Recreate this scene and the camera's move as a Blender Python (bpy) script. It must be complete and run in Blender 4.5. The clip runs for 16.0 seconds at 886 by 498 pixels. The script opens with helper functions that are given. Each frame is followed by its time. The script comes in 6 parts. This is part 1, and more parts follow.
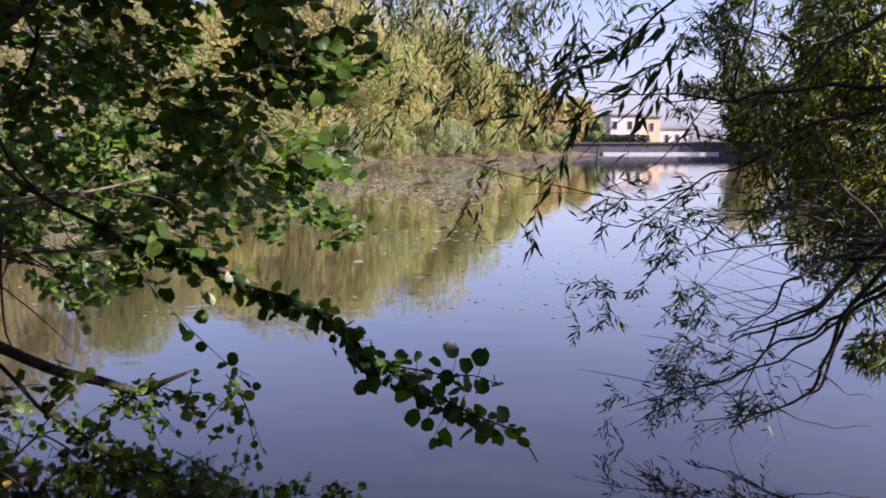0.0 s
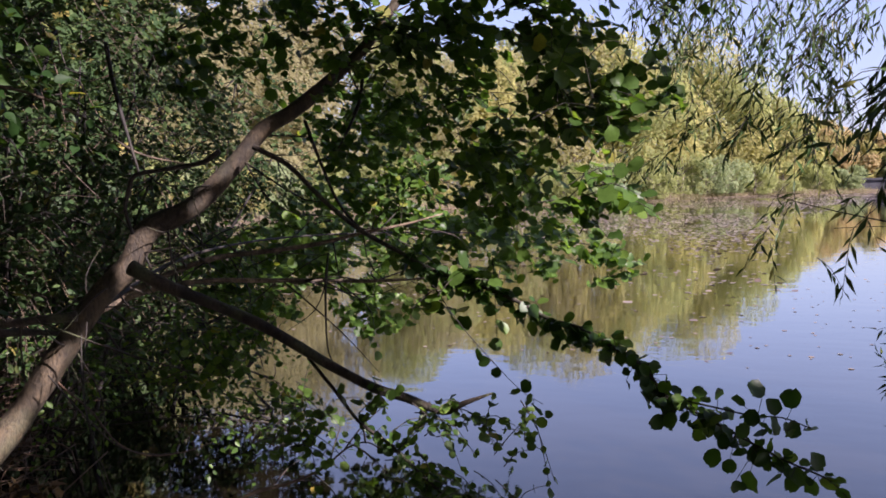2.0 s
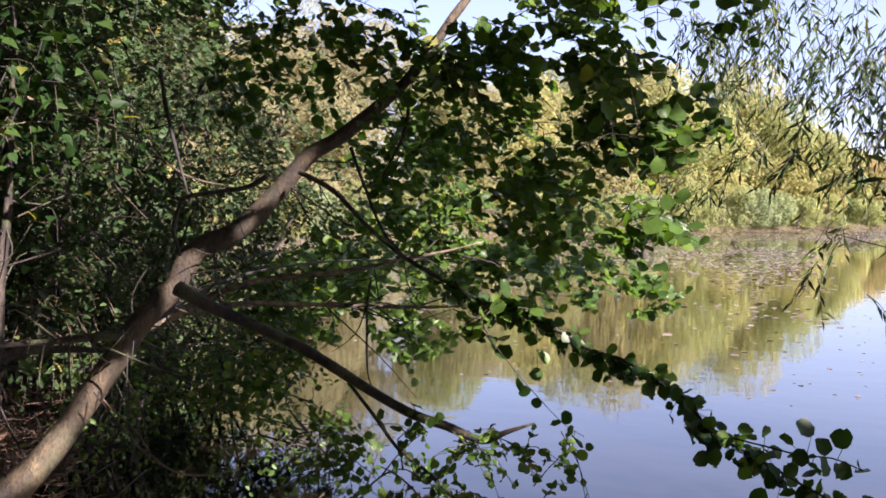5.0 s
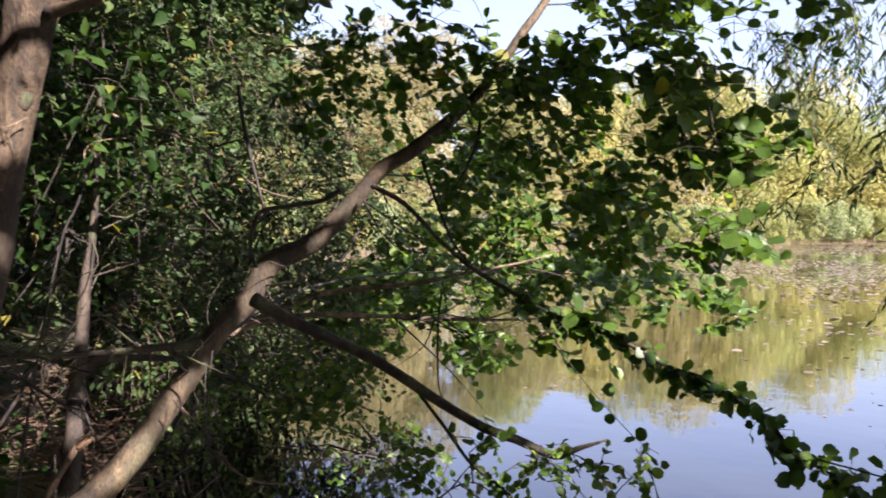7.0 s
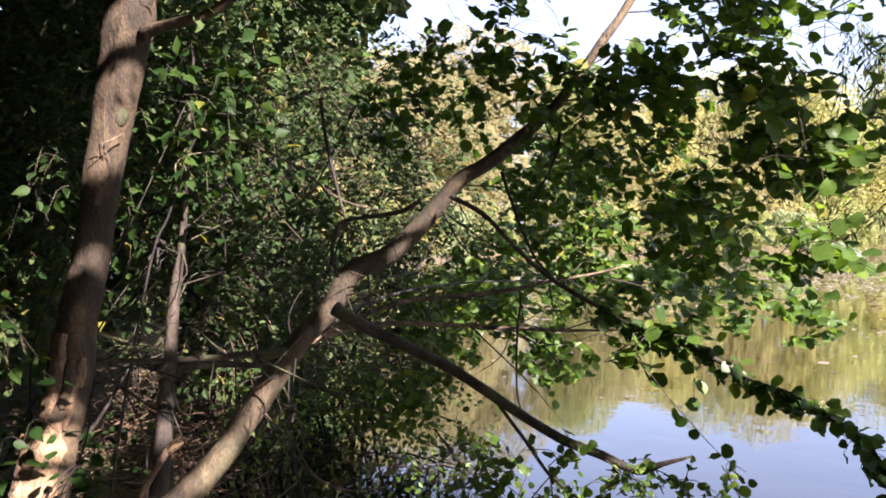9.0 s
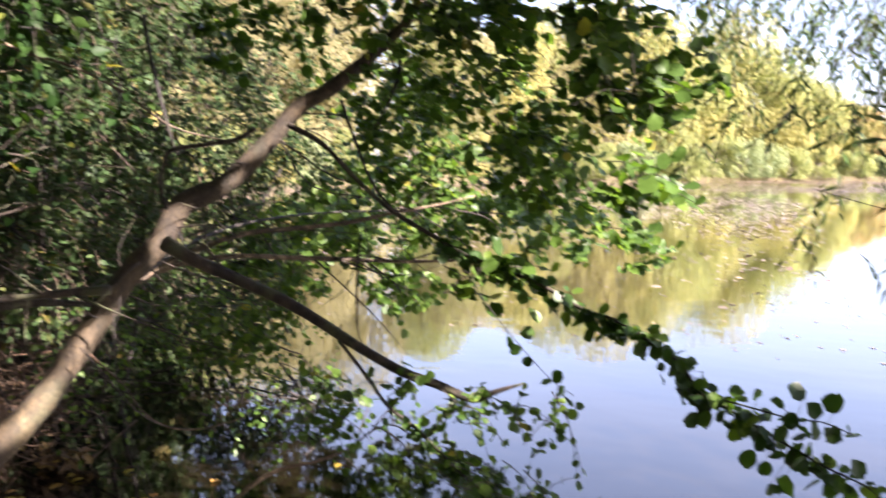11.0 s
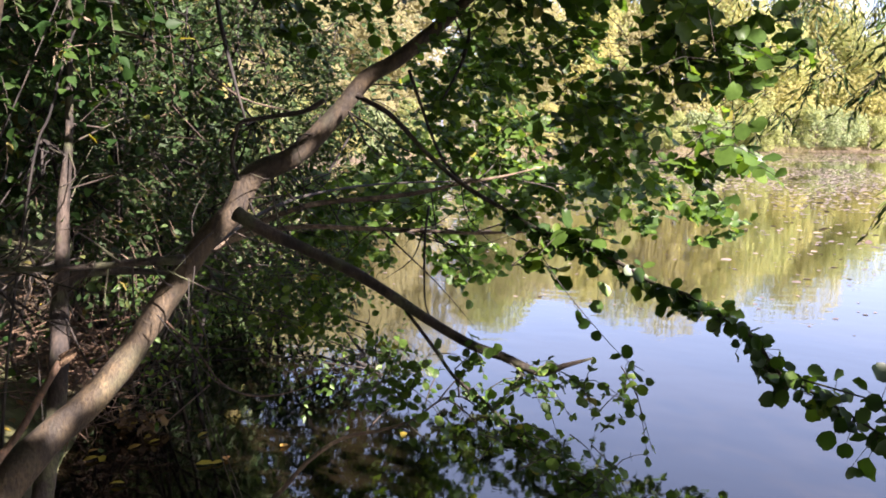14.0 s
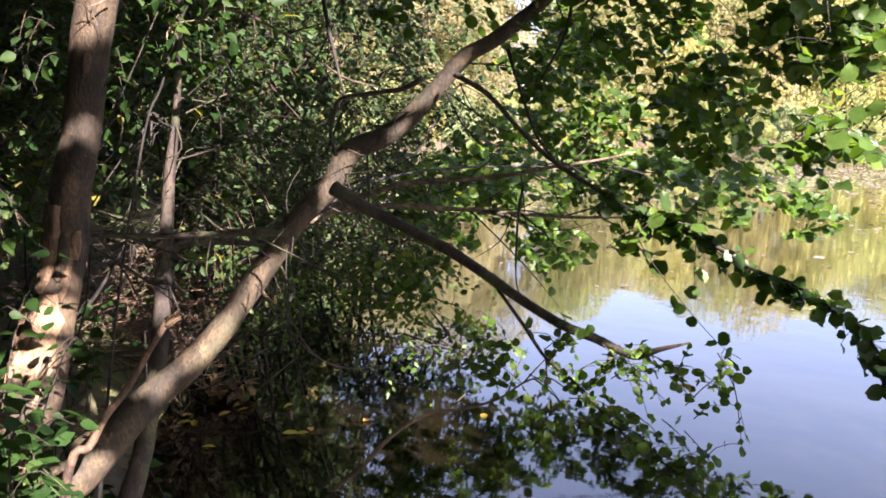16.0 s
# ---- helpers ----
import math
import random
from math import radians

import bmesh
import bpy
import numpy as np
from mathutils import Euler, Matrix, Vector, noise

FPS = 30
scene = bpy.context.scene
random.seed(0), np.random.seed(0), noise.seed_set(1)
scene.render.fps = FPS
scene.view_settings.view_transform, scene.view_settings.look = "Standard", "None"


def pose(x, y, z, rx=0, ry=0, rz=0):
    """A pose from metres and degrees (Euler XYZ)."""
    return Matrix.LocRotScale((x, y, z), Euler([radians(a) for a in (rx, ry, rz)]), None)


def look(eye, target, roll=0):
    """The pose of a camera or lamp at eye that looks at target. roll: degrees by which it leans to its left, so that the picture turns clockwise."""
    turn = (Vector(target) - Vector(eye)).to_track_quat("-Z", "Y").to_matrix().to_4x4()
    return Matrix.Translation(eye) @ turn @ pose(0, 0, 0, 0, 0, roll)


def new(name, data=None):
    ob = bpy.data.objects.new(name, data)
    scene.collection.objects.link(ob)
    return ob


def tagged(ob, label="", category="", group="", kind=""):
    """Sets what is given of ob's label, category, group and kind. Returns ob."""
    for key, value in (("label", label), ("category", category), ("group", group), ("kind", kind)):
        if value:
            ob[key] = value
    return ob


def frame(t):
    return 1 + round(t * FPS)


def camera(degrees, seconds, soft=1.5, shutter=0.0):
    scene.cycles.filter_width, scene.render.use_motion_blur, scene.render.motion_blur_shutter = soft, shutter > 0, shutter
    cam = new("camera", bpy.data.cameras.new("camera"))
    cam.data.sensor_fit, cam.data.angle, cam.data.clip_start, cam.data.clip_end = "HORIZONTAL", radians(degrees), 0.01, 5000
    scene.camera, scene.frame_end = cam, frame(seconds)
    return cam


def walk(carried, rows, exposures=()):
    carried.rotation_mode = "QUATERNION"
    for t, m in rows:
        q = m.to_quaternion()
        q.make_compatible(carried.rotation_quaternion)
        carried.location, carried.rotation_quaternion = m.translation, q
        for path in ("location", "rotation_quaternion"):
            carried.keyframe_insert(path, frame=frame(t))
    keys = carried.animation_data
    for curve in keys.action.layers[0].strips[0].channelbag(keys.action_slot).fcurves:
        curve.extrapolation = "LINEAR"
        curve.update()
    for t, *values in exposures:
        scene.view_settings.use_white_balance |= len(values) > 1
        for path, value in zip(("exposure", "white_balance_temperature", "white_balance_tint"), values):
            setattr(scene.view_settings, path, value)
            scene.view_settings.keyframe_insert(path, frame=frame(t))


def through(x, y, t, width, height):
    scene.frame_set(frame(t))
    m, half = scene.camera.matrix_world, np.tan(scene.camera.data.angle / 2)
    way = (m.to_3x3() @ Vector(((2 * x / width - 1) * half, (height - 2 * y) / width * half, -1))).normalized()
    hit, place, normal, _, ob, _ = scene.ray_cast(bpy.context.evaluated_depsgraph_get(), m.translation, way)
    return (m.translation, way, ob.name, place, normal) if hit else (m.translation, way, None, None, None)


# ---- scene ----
# ---- camera and its walk ----
cam = camera(57.5, 16.0, soft=1.7, shutter=0.45)
PATH = [
    (0.0, pose(0.001, 0.001, 1.700, 82.52, 0.06, -0.00)),
    (0.5, pose(-0.009, 0.007, 1.688, 82.67, 0.20, 2.40)),
    (1.0, pose(-0.032, -0.002, 1.685, 83.17, 0.41, 7.09)),
    (1.5, pose(-0.067, -0.047, 1.685, 84.36, 0.50, 13.80)),
    (2.0, pose(-0.086, -0.062, 1.680, 85.59, 1.05, 18.43)),
    (2.5, pose(-0.082, -0.059, 1.665, 85.15, 0.72, 17.26)),
    (3.0, pose(-0.076, -0.066, 1.670, 85.17, 0.75, 16.09)),
    (3.5, pose(-0.086, -0.067, 1.674, 86.23, 0.23, 18.08)),
    (4.0, pose(-0.094, -0.071, 1.680, 86.67, -0.09, 19.93)),
    (4.2, pose(-0.097, -0.070, 1.683, 87.03, -0.10, 20.38)),
    (6.5, pose(-0.114, -0.088, 1.678, 88.00, 0.24, 22.38)),
    (7.0, pose(-0.134, -0.094, 1.687, 88.37, -0.14, 25.43)),
    (7.5, pose(-0.142, -0.098, 1.694, 88.79, 0.18, 27.67)),
    (8.0, pose(-0.134, -0.096, 1.699, 89.81, 0.34, 29.32)),
    (8.2, pose(-0.133, -0.098, 1.701, 89.61, 0.33, 29.46)),
    (10.3, pose(-0.190, -0.120, 1.695, 88.19, -0.83, 32.27)),
    (10.5, pose(-0.178, -0.101, 1.686, 87.92, -0.77, 31.63)),
    (11.0, pose(-0.122, -0.035, 1.709, 83.86, -0.59, 20.46)),
    (11.5, pose(-0.104, -0.010, 1.718, 81.84, -0.43, 17.99)),
    (12.0, pose(-0.108, -0.011, 1.715, 81.22, -0.10, 19.19)),
    (12.5, pose(-0.121, -0.021, 1.718, 81.60, 0.28, 21.36)),
    (13.0, pose(-0.125, -0.021, 1.721, 81.73, -0.08, 23.05)),
    (13.5, pose(-0.130, -0.023, 1.725, 81.55, -0.04, 24.06)),
    (14.0, pose(-0.143, -0.026, 1.713, 81.71, -0.43, 24.95)),
    (14.5, pose(-0.150, -0.033, 1.705, 81.42, -0.78, 26.33)),
    (15.0, pose(-0.156, -0.036, 1.698, 80.83, -0.86, 28.35)),
    (15.5, pose(-0.160, -0.051, 1.694, 80.99, -1.25, 29.99)),
    (16.0, pose(-0.186, -0.065, 1.678, 80.82, -1.55, 30.60)),
]
walk(cam, PATH, [(0.0, 1.76, 6150, 38), (1.5, 1.76, 6100, 37), (2.5, 2.02, 6150, 35), (3.0, 2.3, 6180, 34), (3.5, 2.26, 6200, 34), (7.0, 2.5, 6450, 29), (8.2, 2.68, 6550, 29), (10.3, 2.86, 6550, 29), (11.0, 3.14, 6550, 29), (11.5, 3.08, 6550, 29), (12.5, 2.65, 6500, 30), (16.0, 3.05, 6450, 30)])

# ---- world and sun ----
SUN_AZ, SUN_EL = radians(112), radians(36)      # clockwise from +y, and height
world = bpy.data.worlds.new("sky")
scene.world = world
world.use_nodes = True
wn, wl = world.node_tree.nodes, world.node_tree.links
sky = wn.new("ShaderNodeTexSky")
sky.sky_type = "NISHITA"
sky.sun_disc = False
sky.sun_elevation, sky.sun_rotation = SUN_EL, SUN_AZ
sky.air_density, sky.dust_density, sky.ozone_density = 1.0, 1.5, 1.6
wn["Background"].inputs["Strength"].default_value = 0.068
haze = wn.new("ShaderNodeMixRGB")
haze.inputs[0].default_value = 0.45
haze.inputs[2].default_value = (2.3, 2.72, 3.6, 1)      # thin even haze
wl.new(sky.outputs["Color"], haze.inputs[1])
wl.new(haze.outputs[0], wn["Background"].inputs["Color"])

sun_data = bpy.data.lights.new("sun", "SUN")
sun_data.energy, sun_data.angle, sun_data.color = 5.0, radians(0.6), (1.0, 0.93, 0.82)
sun = new("sun", sun_data)
toward = Vector((math.sin(SUN_AZ) * math.cos(SUN_EL), math.cos(SUN_AZ) * math.cos(SUN_EL), math.sin(SUN_EL)))
sun.matrix_world = look(toward * 60, (0, 0, 0))

# ---- materials ----
def material(name):
    m = bpy.data.materials.new(name)
    m.use_nodes = True
    n, l = m.node_tree.nodes, m.node_tree.links
    return m, n, l, n["Principled BSDF"]


def ramp(n, l, source, stops):
    r = n.new("ShaderNodeValToRGB")
    el = r.color_ramp.elements
    while len(el) < len(stops):
        el.new(0.5)
    for e, (p, c) in zip(el, stops):
        e.position, e.color = p, (*c, 1)
    l.new(source, r.inputs[0])
    return r


def noise_tex(n, l, scale, detail=4.0, stretch=None, coord="Object", rough=0.6):
    co = n.new("ShaderNodeTexCoord")
    t = n.new("ShaderNodeTexNoise")
    t.inputs["Scale"].default_value, t.inputs["Detail"].default_value, t.inputs["Roughness"].default_value = scale, detail, rough
    if stretch:
        mp = n.new("ShaderNodeMapping")
        mp.inputs["Scale"].default_value = stretch
        l.new(co.outputs[coord], mp.inputs[0])
        l.new(mp.outputs[0], t.inputs["Vector"])
    else:
        l.new(co.outputs[coord], t.inputs["Vector"])
    return t


def bump(n, l, source, bsdf, strength, distance):
    b = n.new("ShaderNodeBump")
    b.inputs["Strength"].default_value, b.inputs["Distance"].default_value = strength, distance
    l.new(source, b.inputs["Height"])
    l.new(b.outputs[0], bsdf.inputs["Normal"])
    return b


def leaf_material(name, stops, through=0.35, glow=(1.25, 1.15, 0.5), rough=0.5, objects=False, gloss=0.42):
    """Thin leaf: glossy face, light coming through, colour varied leaf by leaf."""
    m, n, l, bsdf = material(name)
    if objects:
        source = n.new("ShaderNodeObjectInfo").outputs["Random"]
    else:
        source = n.new("ShaderNodeNewGeometry").outputs["Random Per Island"]
    base = ramp(n, l, source, stops)
    spots = noise_tex(n, l, 60, 3)
    shade = n.new("ShaderNodeMixRGB")
    shade.blend_type = "MULTIPLY"
    shade.inputs[0].default_value = 0.5
    patch = ramp(n, l, spots.outputs["Fac"], [(0.3, (0.6, 0.62, 0.5)), (0.7, (1.15, 1.12, 1.1))])
    l.new(base.outputs[0], shade.inputs[1])
    l.new(patch.outputs[0], shade.inputs[2])
    l.new(shade.outputs[0], bsdf.inputs["Base Color"])
    bsdf.inputs["Roughness"].default_value = rough
    bsdf.inputs["IOR"].default_value = 1.36
    bsdf.inputs["Specular IOR Level"].default_value = gloss
    warm = n.new("ShaderNodeMixRGB")
    warm.blend_type = "MULTIPLY"
    warm.inputs[0].default_value = 1.0
    warm.inputs[2].default_value = (*glow, 1)
    l.new(shade.outputs[0], warm.inputs[1])
    tr = n.new("ShaderNodeBsdfTranslucent")
    l.new(warm.outputs[0], tr.inputs["Color"])
    mix = n.new("ShaderNodeMixShader")
    mix.inputs[0].default_value = through
    l.new(bsdf.outputs[0], mix.inputs[1])
    l.new(tr.outputs[0], mix.inputs[2])
    l.new(mix.outputs[0], n["Material Output"].inputs["Surface"])
    return m


def bark_material(name, dark, light, moss=None, scale=14.0, relief=0.006):
    m, n, l, bsdf = material(name)
    grain = noise_tex(n, l, scale, 8, (1, 1, 0.35))
    fine = noise_tex(n, l, scale * 6, 4, (1, 1, 0.5))
    patches = noise_tex(n, l, 7.0, 4)
    flecks = noise_tex(n, l, 16.0, 5, (1, 1, 0.6))
    c = ramp(n, l, grain.outputs["Fac"], [(0.38, dark), (0.5, tuple((a + b) / 2 for a, b in zip(dark, light))), (0.63, light)])
    out = c.outputs[0]
    if moss:
        mixer = n.new("ShaderNodeMixRGB")
        mask = ramp(n, l, patches.outputs["Fac"], [(0.5, (0, 0, 0)), (0.68, (1, 1, 1))])
        l.new(mask.outputs[0], mixer.inputs[0])
        l.new(out, mixer.inputs[1])
        mixer.inputs[2].default_value = (*moss, 1)
        out = mixer.outputs[0]
    fleck = n.new("ShaderNodeMixRGB")
    where = ramp(n, l, flecks.outputs["Fac"], [(0.56, (0, 0, 0)), (0.66, (0.75, 0.75, 0.75))])
    l.new(where.outputs[0], fleck.inputs[0])
    l.new(out, fleck.inputs[1])
    fleck.inputs[2].default_value = (*(min(q * 1.45, 0.6) for q in light), 1)
    out = fleck.outputs[0]
    crack = n.new("ShaderNodeMixRGB")
    crack.blend_type = "MULTIPLY"
    crack.inputs[0].default_value = 0.85
    lines = ramp(n, l, fine.outputs["Fac"], [(0.36, (0.45, 0.43, 0.4)), (0.5, (0.9, 0.9, 0.9)), (0.65, (1.25, 1.22, 1.18))])
    l.new(out, crack.inputs[1])
    l.new(lines.outputs[0], crack.inputs[2])
    blotch = noise_tex(n, l, 4.0, 3, (1, 1, 0.7))
    mottle = n.new("ShaderNodeMixRGB")
    mottle.blend_type = "MULTIPLY"
    mottle.inputs[0].default_value = 1.0
    shade = ramp(n, l, blotch.outputs["Fac"], [(0.36, (0.55, 0.55, 0.52)), (0.5, (0.95, 0.95, 0.9)), (0.62, (1.3, 1.32, 1.2))])
    l.new(crack.outputs[0], mottle.inputs[1])
    l.new(shade.outputs[0], mottle.inputs[2])
    l.new(mottle.outputs[0], bsdf.inputs["Base Color"])
    bsdf.inputs["Roughness"].default_value = 0.8
    add = n.new("ShaderNodeMath")
    add.operation = "ADD"
    l.new(grain.outputs["Fac"], add.inputs[0])
    l.new(fine.outputs["Fac"], add.inputs[1])
    bump(n, l, add.outputs[0], bsdf, 0.9, relief)
    return m


M_ALDER = leaf_material("alder leaf", [(0.0, (0.036, 0.077, 0.017)), (0.5, (0.061, 0.122, 0.025)), (0.85, (0.09, 0.165, 0.032)), (0.98, (0.125, 0.2, 0.038)), (1.0, (0.26, 0.23, 0.05))], 0.5, (1.5, 1.5, 0.5), 0.4)
M_ALDER_ONE = leaf_material("alder leaf single", [(0.0, (0.021, 0.052, 0.013)), (0.5, (0.036, 0.085, 0.017)), (0.85, (0.06, 0.125, 0.023)), (1.0, (0.12, 0.19, 0.035))], 0.45, (1.5, 1.5, 0.5), 0.4, objects=True, gloss=0.5)
M_SHRUB = leaf_material("shrub leaf", [(0.0, (0.025, 0.049, 0.019)), (0.6, (0.041, 0.077, 0.028)), (0.95, (0.078, 0.115, 0.042)), (1.0, (0.2, 0.17, 0.05))], 0.34, (1.25, 1.2, 0.6), 0.5, gloss=0.22)
M_HERB = leaf_material("herb leaf", [(0.0, (0.014, 0.038, 0.01)), (0.6, (0.024, 0.06, 0.014)), (0.95, (0.045, 0.088, 0.02)), (1.0, (0.22, 0.2, 0.04))], 0.42, (1.5, 1.4, 0.4), gloss=0.25)
M_WILLOW = leaf_material("willow leaf", [(0.0, (0.026, 0.055, 0.016)), (0.6, (0.045, 0.085, 0.024)), (0.93, (0.09, 0.115, 0.03)), (1.0, (0.2, 0.18, 0.05))], 0.16, gloss=0.25)
M_WILLOW_FAR = leaf_material("willow crown leaf", [(0.0, (0.035, 0.06, 0.016)), (0.5, (0.075, 0.115, 0.026)), (1.0, (0.26, 0.27, 0.06))], 0.6, (1.5, 1.45, 0.5))
# Far-bank leaves: distance haze is put into these paler, less saturated colours.
M_YELLOW = leaf_material("haze-paled yellow autumn leaf", [(0.0, (0.4, 0.385, 0.17)), (0.5, (0.41, 0.395, 0.176)), (1.0, (0.42, 0.405, 0.182))], 0.75, (1.05, 1.05, 0.9), 0.7, gloss=0.1)
M_LIME = leaf_material("yellow-green autumn leaf", [(0.0, (0.315, 0.35, 0.152)), (0.5, (0.325, 0.36, 0.16)), (1.0, (0.335, 0.37, 0.167))], 0.75, (1.05, 1.05, 0.9), 0.7, gloss=0.1)
M_GREEN = leaf_material("green bank leaf", [(0.0, (0.19, 0.255, 0.135)), (0.5, (0.24, 0.3, 0.16)), (1.0, (0.3, 0.35, 0.19))], 0.6, (1.05, 1.0, 0.75), 0.7, gloss=0.15)
M_RUST = leaf_material("haze-paled rust autumn leaf", [(0.0, (0.36, 0.285, 0.155)), (0.5, (0.41, 0.33, 0.18)), (1.0, (0.46, 0.38, 0.2))], 0.6, (1.05, 1.0, 0.75), 0.7, gloss=0.15)
M_STRAW = leaf_material("pale straw autumn leaf", [(0.0, (0.335, 0.322, 0.18)), (0.5, (0.345, 0.332, 0.187)), (1.0, (0.355, 0.342, 0.193))], 0.75, (1.05, 1.02, 0.95), 0.7, gloss=0.1)
M_REED = leaf_material("dry reed", [(0.0, (0.136, 0.116, 0.054)), (0.6, (0.204, 0.177, 0.082)), (1.0, (0.109, 0.136, 0.041))], 0.2)
M_PAD = leaf_material("floating leaf", [(0.0, (0.11, 0.078, 0.06)), (0.35, (0.16, 0.12, 0.098)), (0.7, (0.19, 0.15, 0.12)), (0.92, (0.22, 0.17, 0.1)), (1.0, (0.21, 0.16, 0.12))], 0.1, (1, 1, 1), 0.32, gloss=0.5)
M_LITTER = leaf_material("fallen leaf", [(0.0, (0.07, 0.045, 0.025)), (0.5, (0.15, 0.09, 0.045)), (0.85, (0.25, 0.17, 0.07)), (1.0, (0.5, 0.4, 0.06))], 0.15, (1, 1, 1), 0.6)
M_HEDGE = leaf_material("dark hedge leaf", [(0.0, (0.012, 0.02, 0.012)), (1.0, (0.03, 0.045, 0.022))], 0.2)
M_DROP = leaf_material("fallen yellow leaf", [(0.0, (0.4, 0.3, 0.04)), (0.7, (0.5, 0.38, 0.05)), (1.0, (0.35, 0.18, 0.06))], 0.2, (1, 1, 1), 0.5, objects=True)
M_BARK = bark_material("alder bark", (0.025, 0.0185, 0.011), (0.077, 0.056, 0.031), (0.047, 0.043, 0.023), 16, 0.007)
M_GREY = bark_material("grey-brown bark", (0.022, 0.015, 0.0085), (0.072, 0.049, 0.028), None, 20, 0.006)
M_BRUSH = bark_material("dead reddish twig", (0.04, 0.028, 0.02), (0.12, 0.083, 0.058), None, 26, 0.002)
# Near-black: the shade that hanging twigs stand in is put into this bark colour.
M_TWIG = bark_material("shade-darkened twig bark", (0.008, 0.007, 0.006), (0.028, 0.022, 0.017), None, 26, 0.002)
M_SNAG = bark_material("dead snag bark", (0.034, 0.021, 0.014), (0.115, 0.07, 0.044), None, 26, 0.002)
M_PALE = bark_material("pale twig bark", (0.06, 0.044, 0.029), (0.15, 0.112, 0.075), None, 26, 0.002)
M_DARK = bark_material("dark brown bark", (0.014, 0.011, 0.009), (0.048, 0.036, 0.027), (0.06, 0.07, 0.03), 18)
M_WBARK = bark_material("willow bark", (0.008, 0.007, 0.006), (0.026, 0.021, 0.016), None, 24, 0.003)
M_RAW = bark_material("torn orange wood", (0.11, 0.066, 0.039), (0.27, 0.18, 0.11), None, 34, 0.008)
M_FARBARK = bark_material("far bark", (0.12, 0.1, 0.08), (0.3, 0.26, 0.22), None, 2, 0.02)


def water_material():
    """Still, slightly silty pond water with a clean mirror skin and faint ripples."""
    m, n, l, bsdf = material("pond water")
    silt = noise_tex(n, l, 0.12, 4, None)
    c = ramp(n, l, silt.outputs["Fac"], [(0.3, (0.0045, 0.0036, 0.002)), (0.7, (0.009, 0.007, 0.0035))])
    l.new(c.outputs[0], bsdf.inputs["Base Color"])
    bsdf.inputs["Roughness"].default_value = 0.03
    bsdf.inputs["IOR"].default_value = 1.42
    bsdf.inputs["Coat Weight"].default_value = 1.0
    bsdf.inputs["Coat IOR"].default_value = 1.42
    bsdf.inputs["Coat Roughness"].default_value = 0.02
    swell = noise_tex(n, l, 1.1, 2, (1.0, 1.6, 1))
    ripple = noise_tex(n, l, 9.0, 3, (1.0, 1.5, 1))
    add = n.new("ShaderNodeMath")
    add.operation = "MULTIPLY_ADD"
    l.new(ripple.outputs["Fac"], add.inputs[0])
    add.inputs[1].default_value = 0.1
    l.new(swell.outputs["Fac"], add.inputs[2])
    b = bump(n, l, add.outputs[0], bsdf, 0.32, 0.008)
    l.new(b.outputs[0], bsdf.inputs["Coat Normal"])
    return m


def ground_material():
    m, n, l, bsdf = material("bank soil")
    big = noise_tex(n, l, 0.6, 5)
    small = noise_tex(n, l, 14, 6)
    a = ramp(n, l, big.outputs["Fac"], [(0.35, (0.05, 0.036, 0.024)), (0.55, (0.09, 0.07, 0.04)), (0.7, (0.08, 0.1, 0.035))])
    b = ramp(n, l, small.outputs["Fac"], [(0.3, (0.5, 0.5, 0.5)), (0.7, (1.3, 1.25, 1.2))])
    x = n.new("ShaderNodeMixRGB")
    x.blend_type = "MULTIPLY"
    x.inputs[0].default_value = 1
    l.new(a.outputs[0], x.inputs[1])
    l.new(b.outputs[0], x.inputs[2])
    l.new(x.outputs[0], bsdf.inputs["Base Color"])
    bsdf.inputs["Roughness"].default_value = 0.95
    bump(n, l, small.outputs["Fac"], bsdf, 0.8, 0.02)
    return m


def wall_material(name, low, high, scale=0.6, rough=0.85):
    m, n, l, bsdf = material(name)
    t = noise_tex(n, l, scale, 6)
    c = ramp(n, l, t.outputs["Fac"], [(0.3, low), (0.7, high)])
    l.new(c.outputs[0], bsdf.inputs["Base Color"])
    bsdf.inputs["Roughness"].default_value = rough
    bump(n, l, t.outputs["Fac"], bsdf, 0.3, 0.02)
    return m


M_WATER, M_SOIL = water_material(), ground_material()
M_WHITE = wall_material("white render", (0.4, 0.39, 0.37), (0.5, 0.49, 0.46))
M_CREAM = wall_material("cream render", (0.4, 0.32, 0.2), (0.48, 0.39, 0.25))
M_STONE = wall_material("dark dam stone", (0.025, 0.027, 0.034), (0.06, 0.06, 0.07), 1.5)
M_ROOF = wall_material("slate roof", (0.16, 0.15, 0.16), (0.26, 0.24, 0.24), 1.2)
M_GLASS = wall_material("window glass", (0.03, 0.03, 0.04), (0.05, 0.05, 0.06), 1, 0.1)
M_FOAM = wall_material("white spilling water", (0.26, 0.28, 0.3), (0.4, 0.41, 0.43), 4, 0.4)

# ---- mesh tools ----
rng = np.random.default_rng(7)


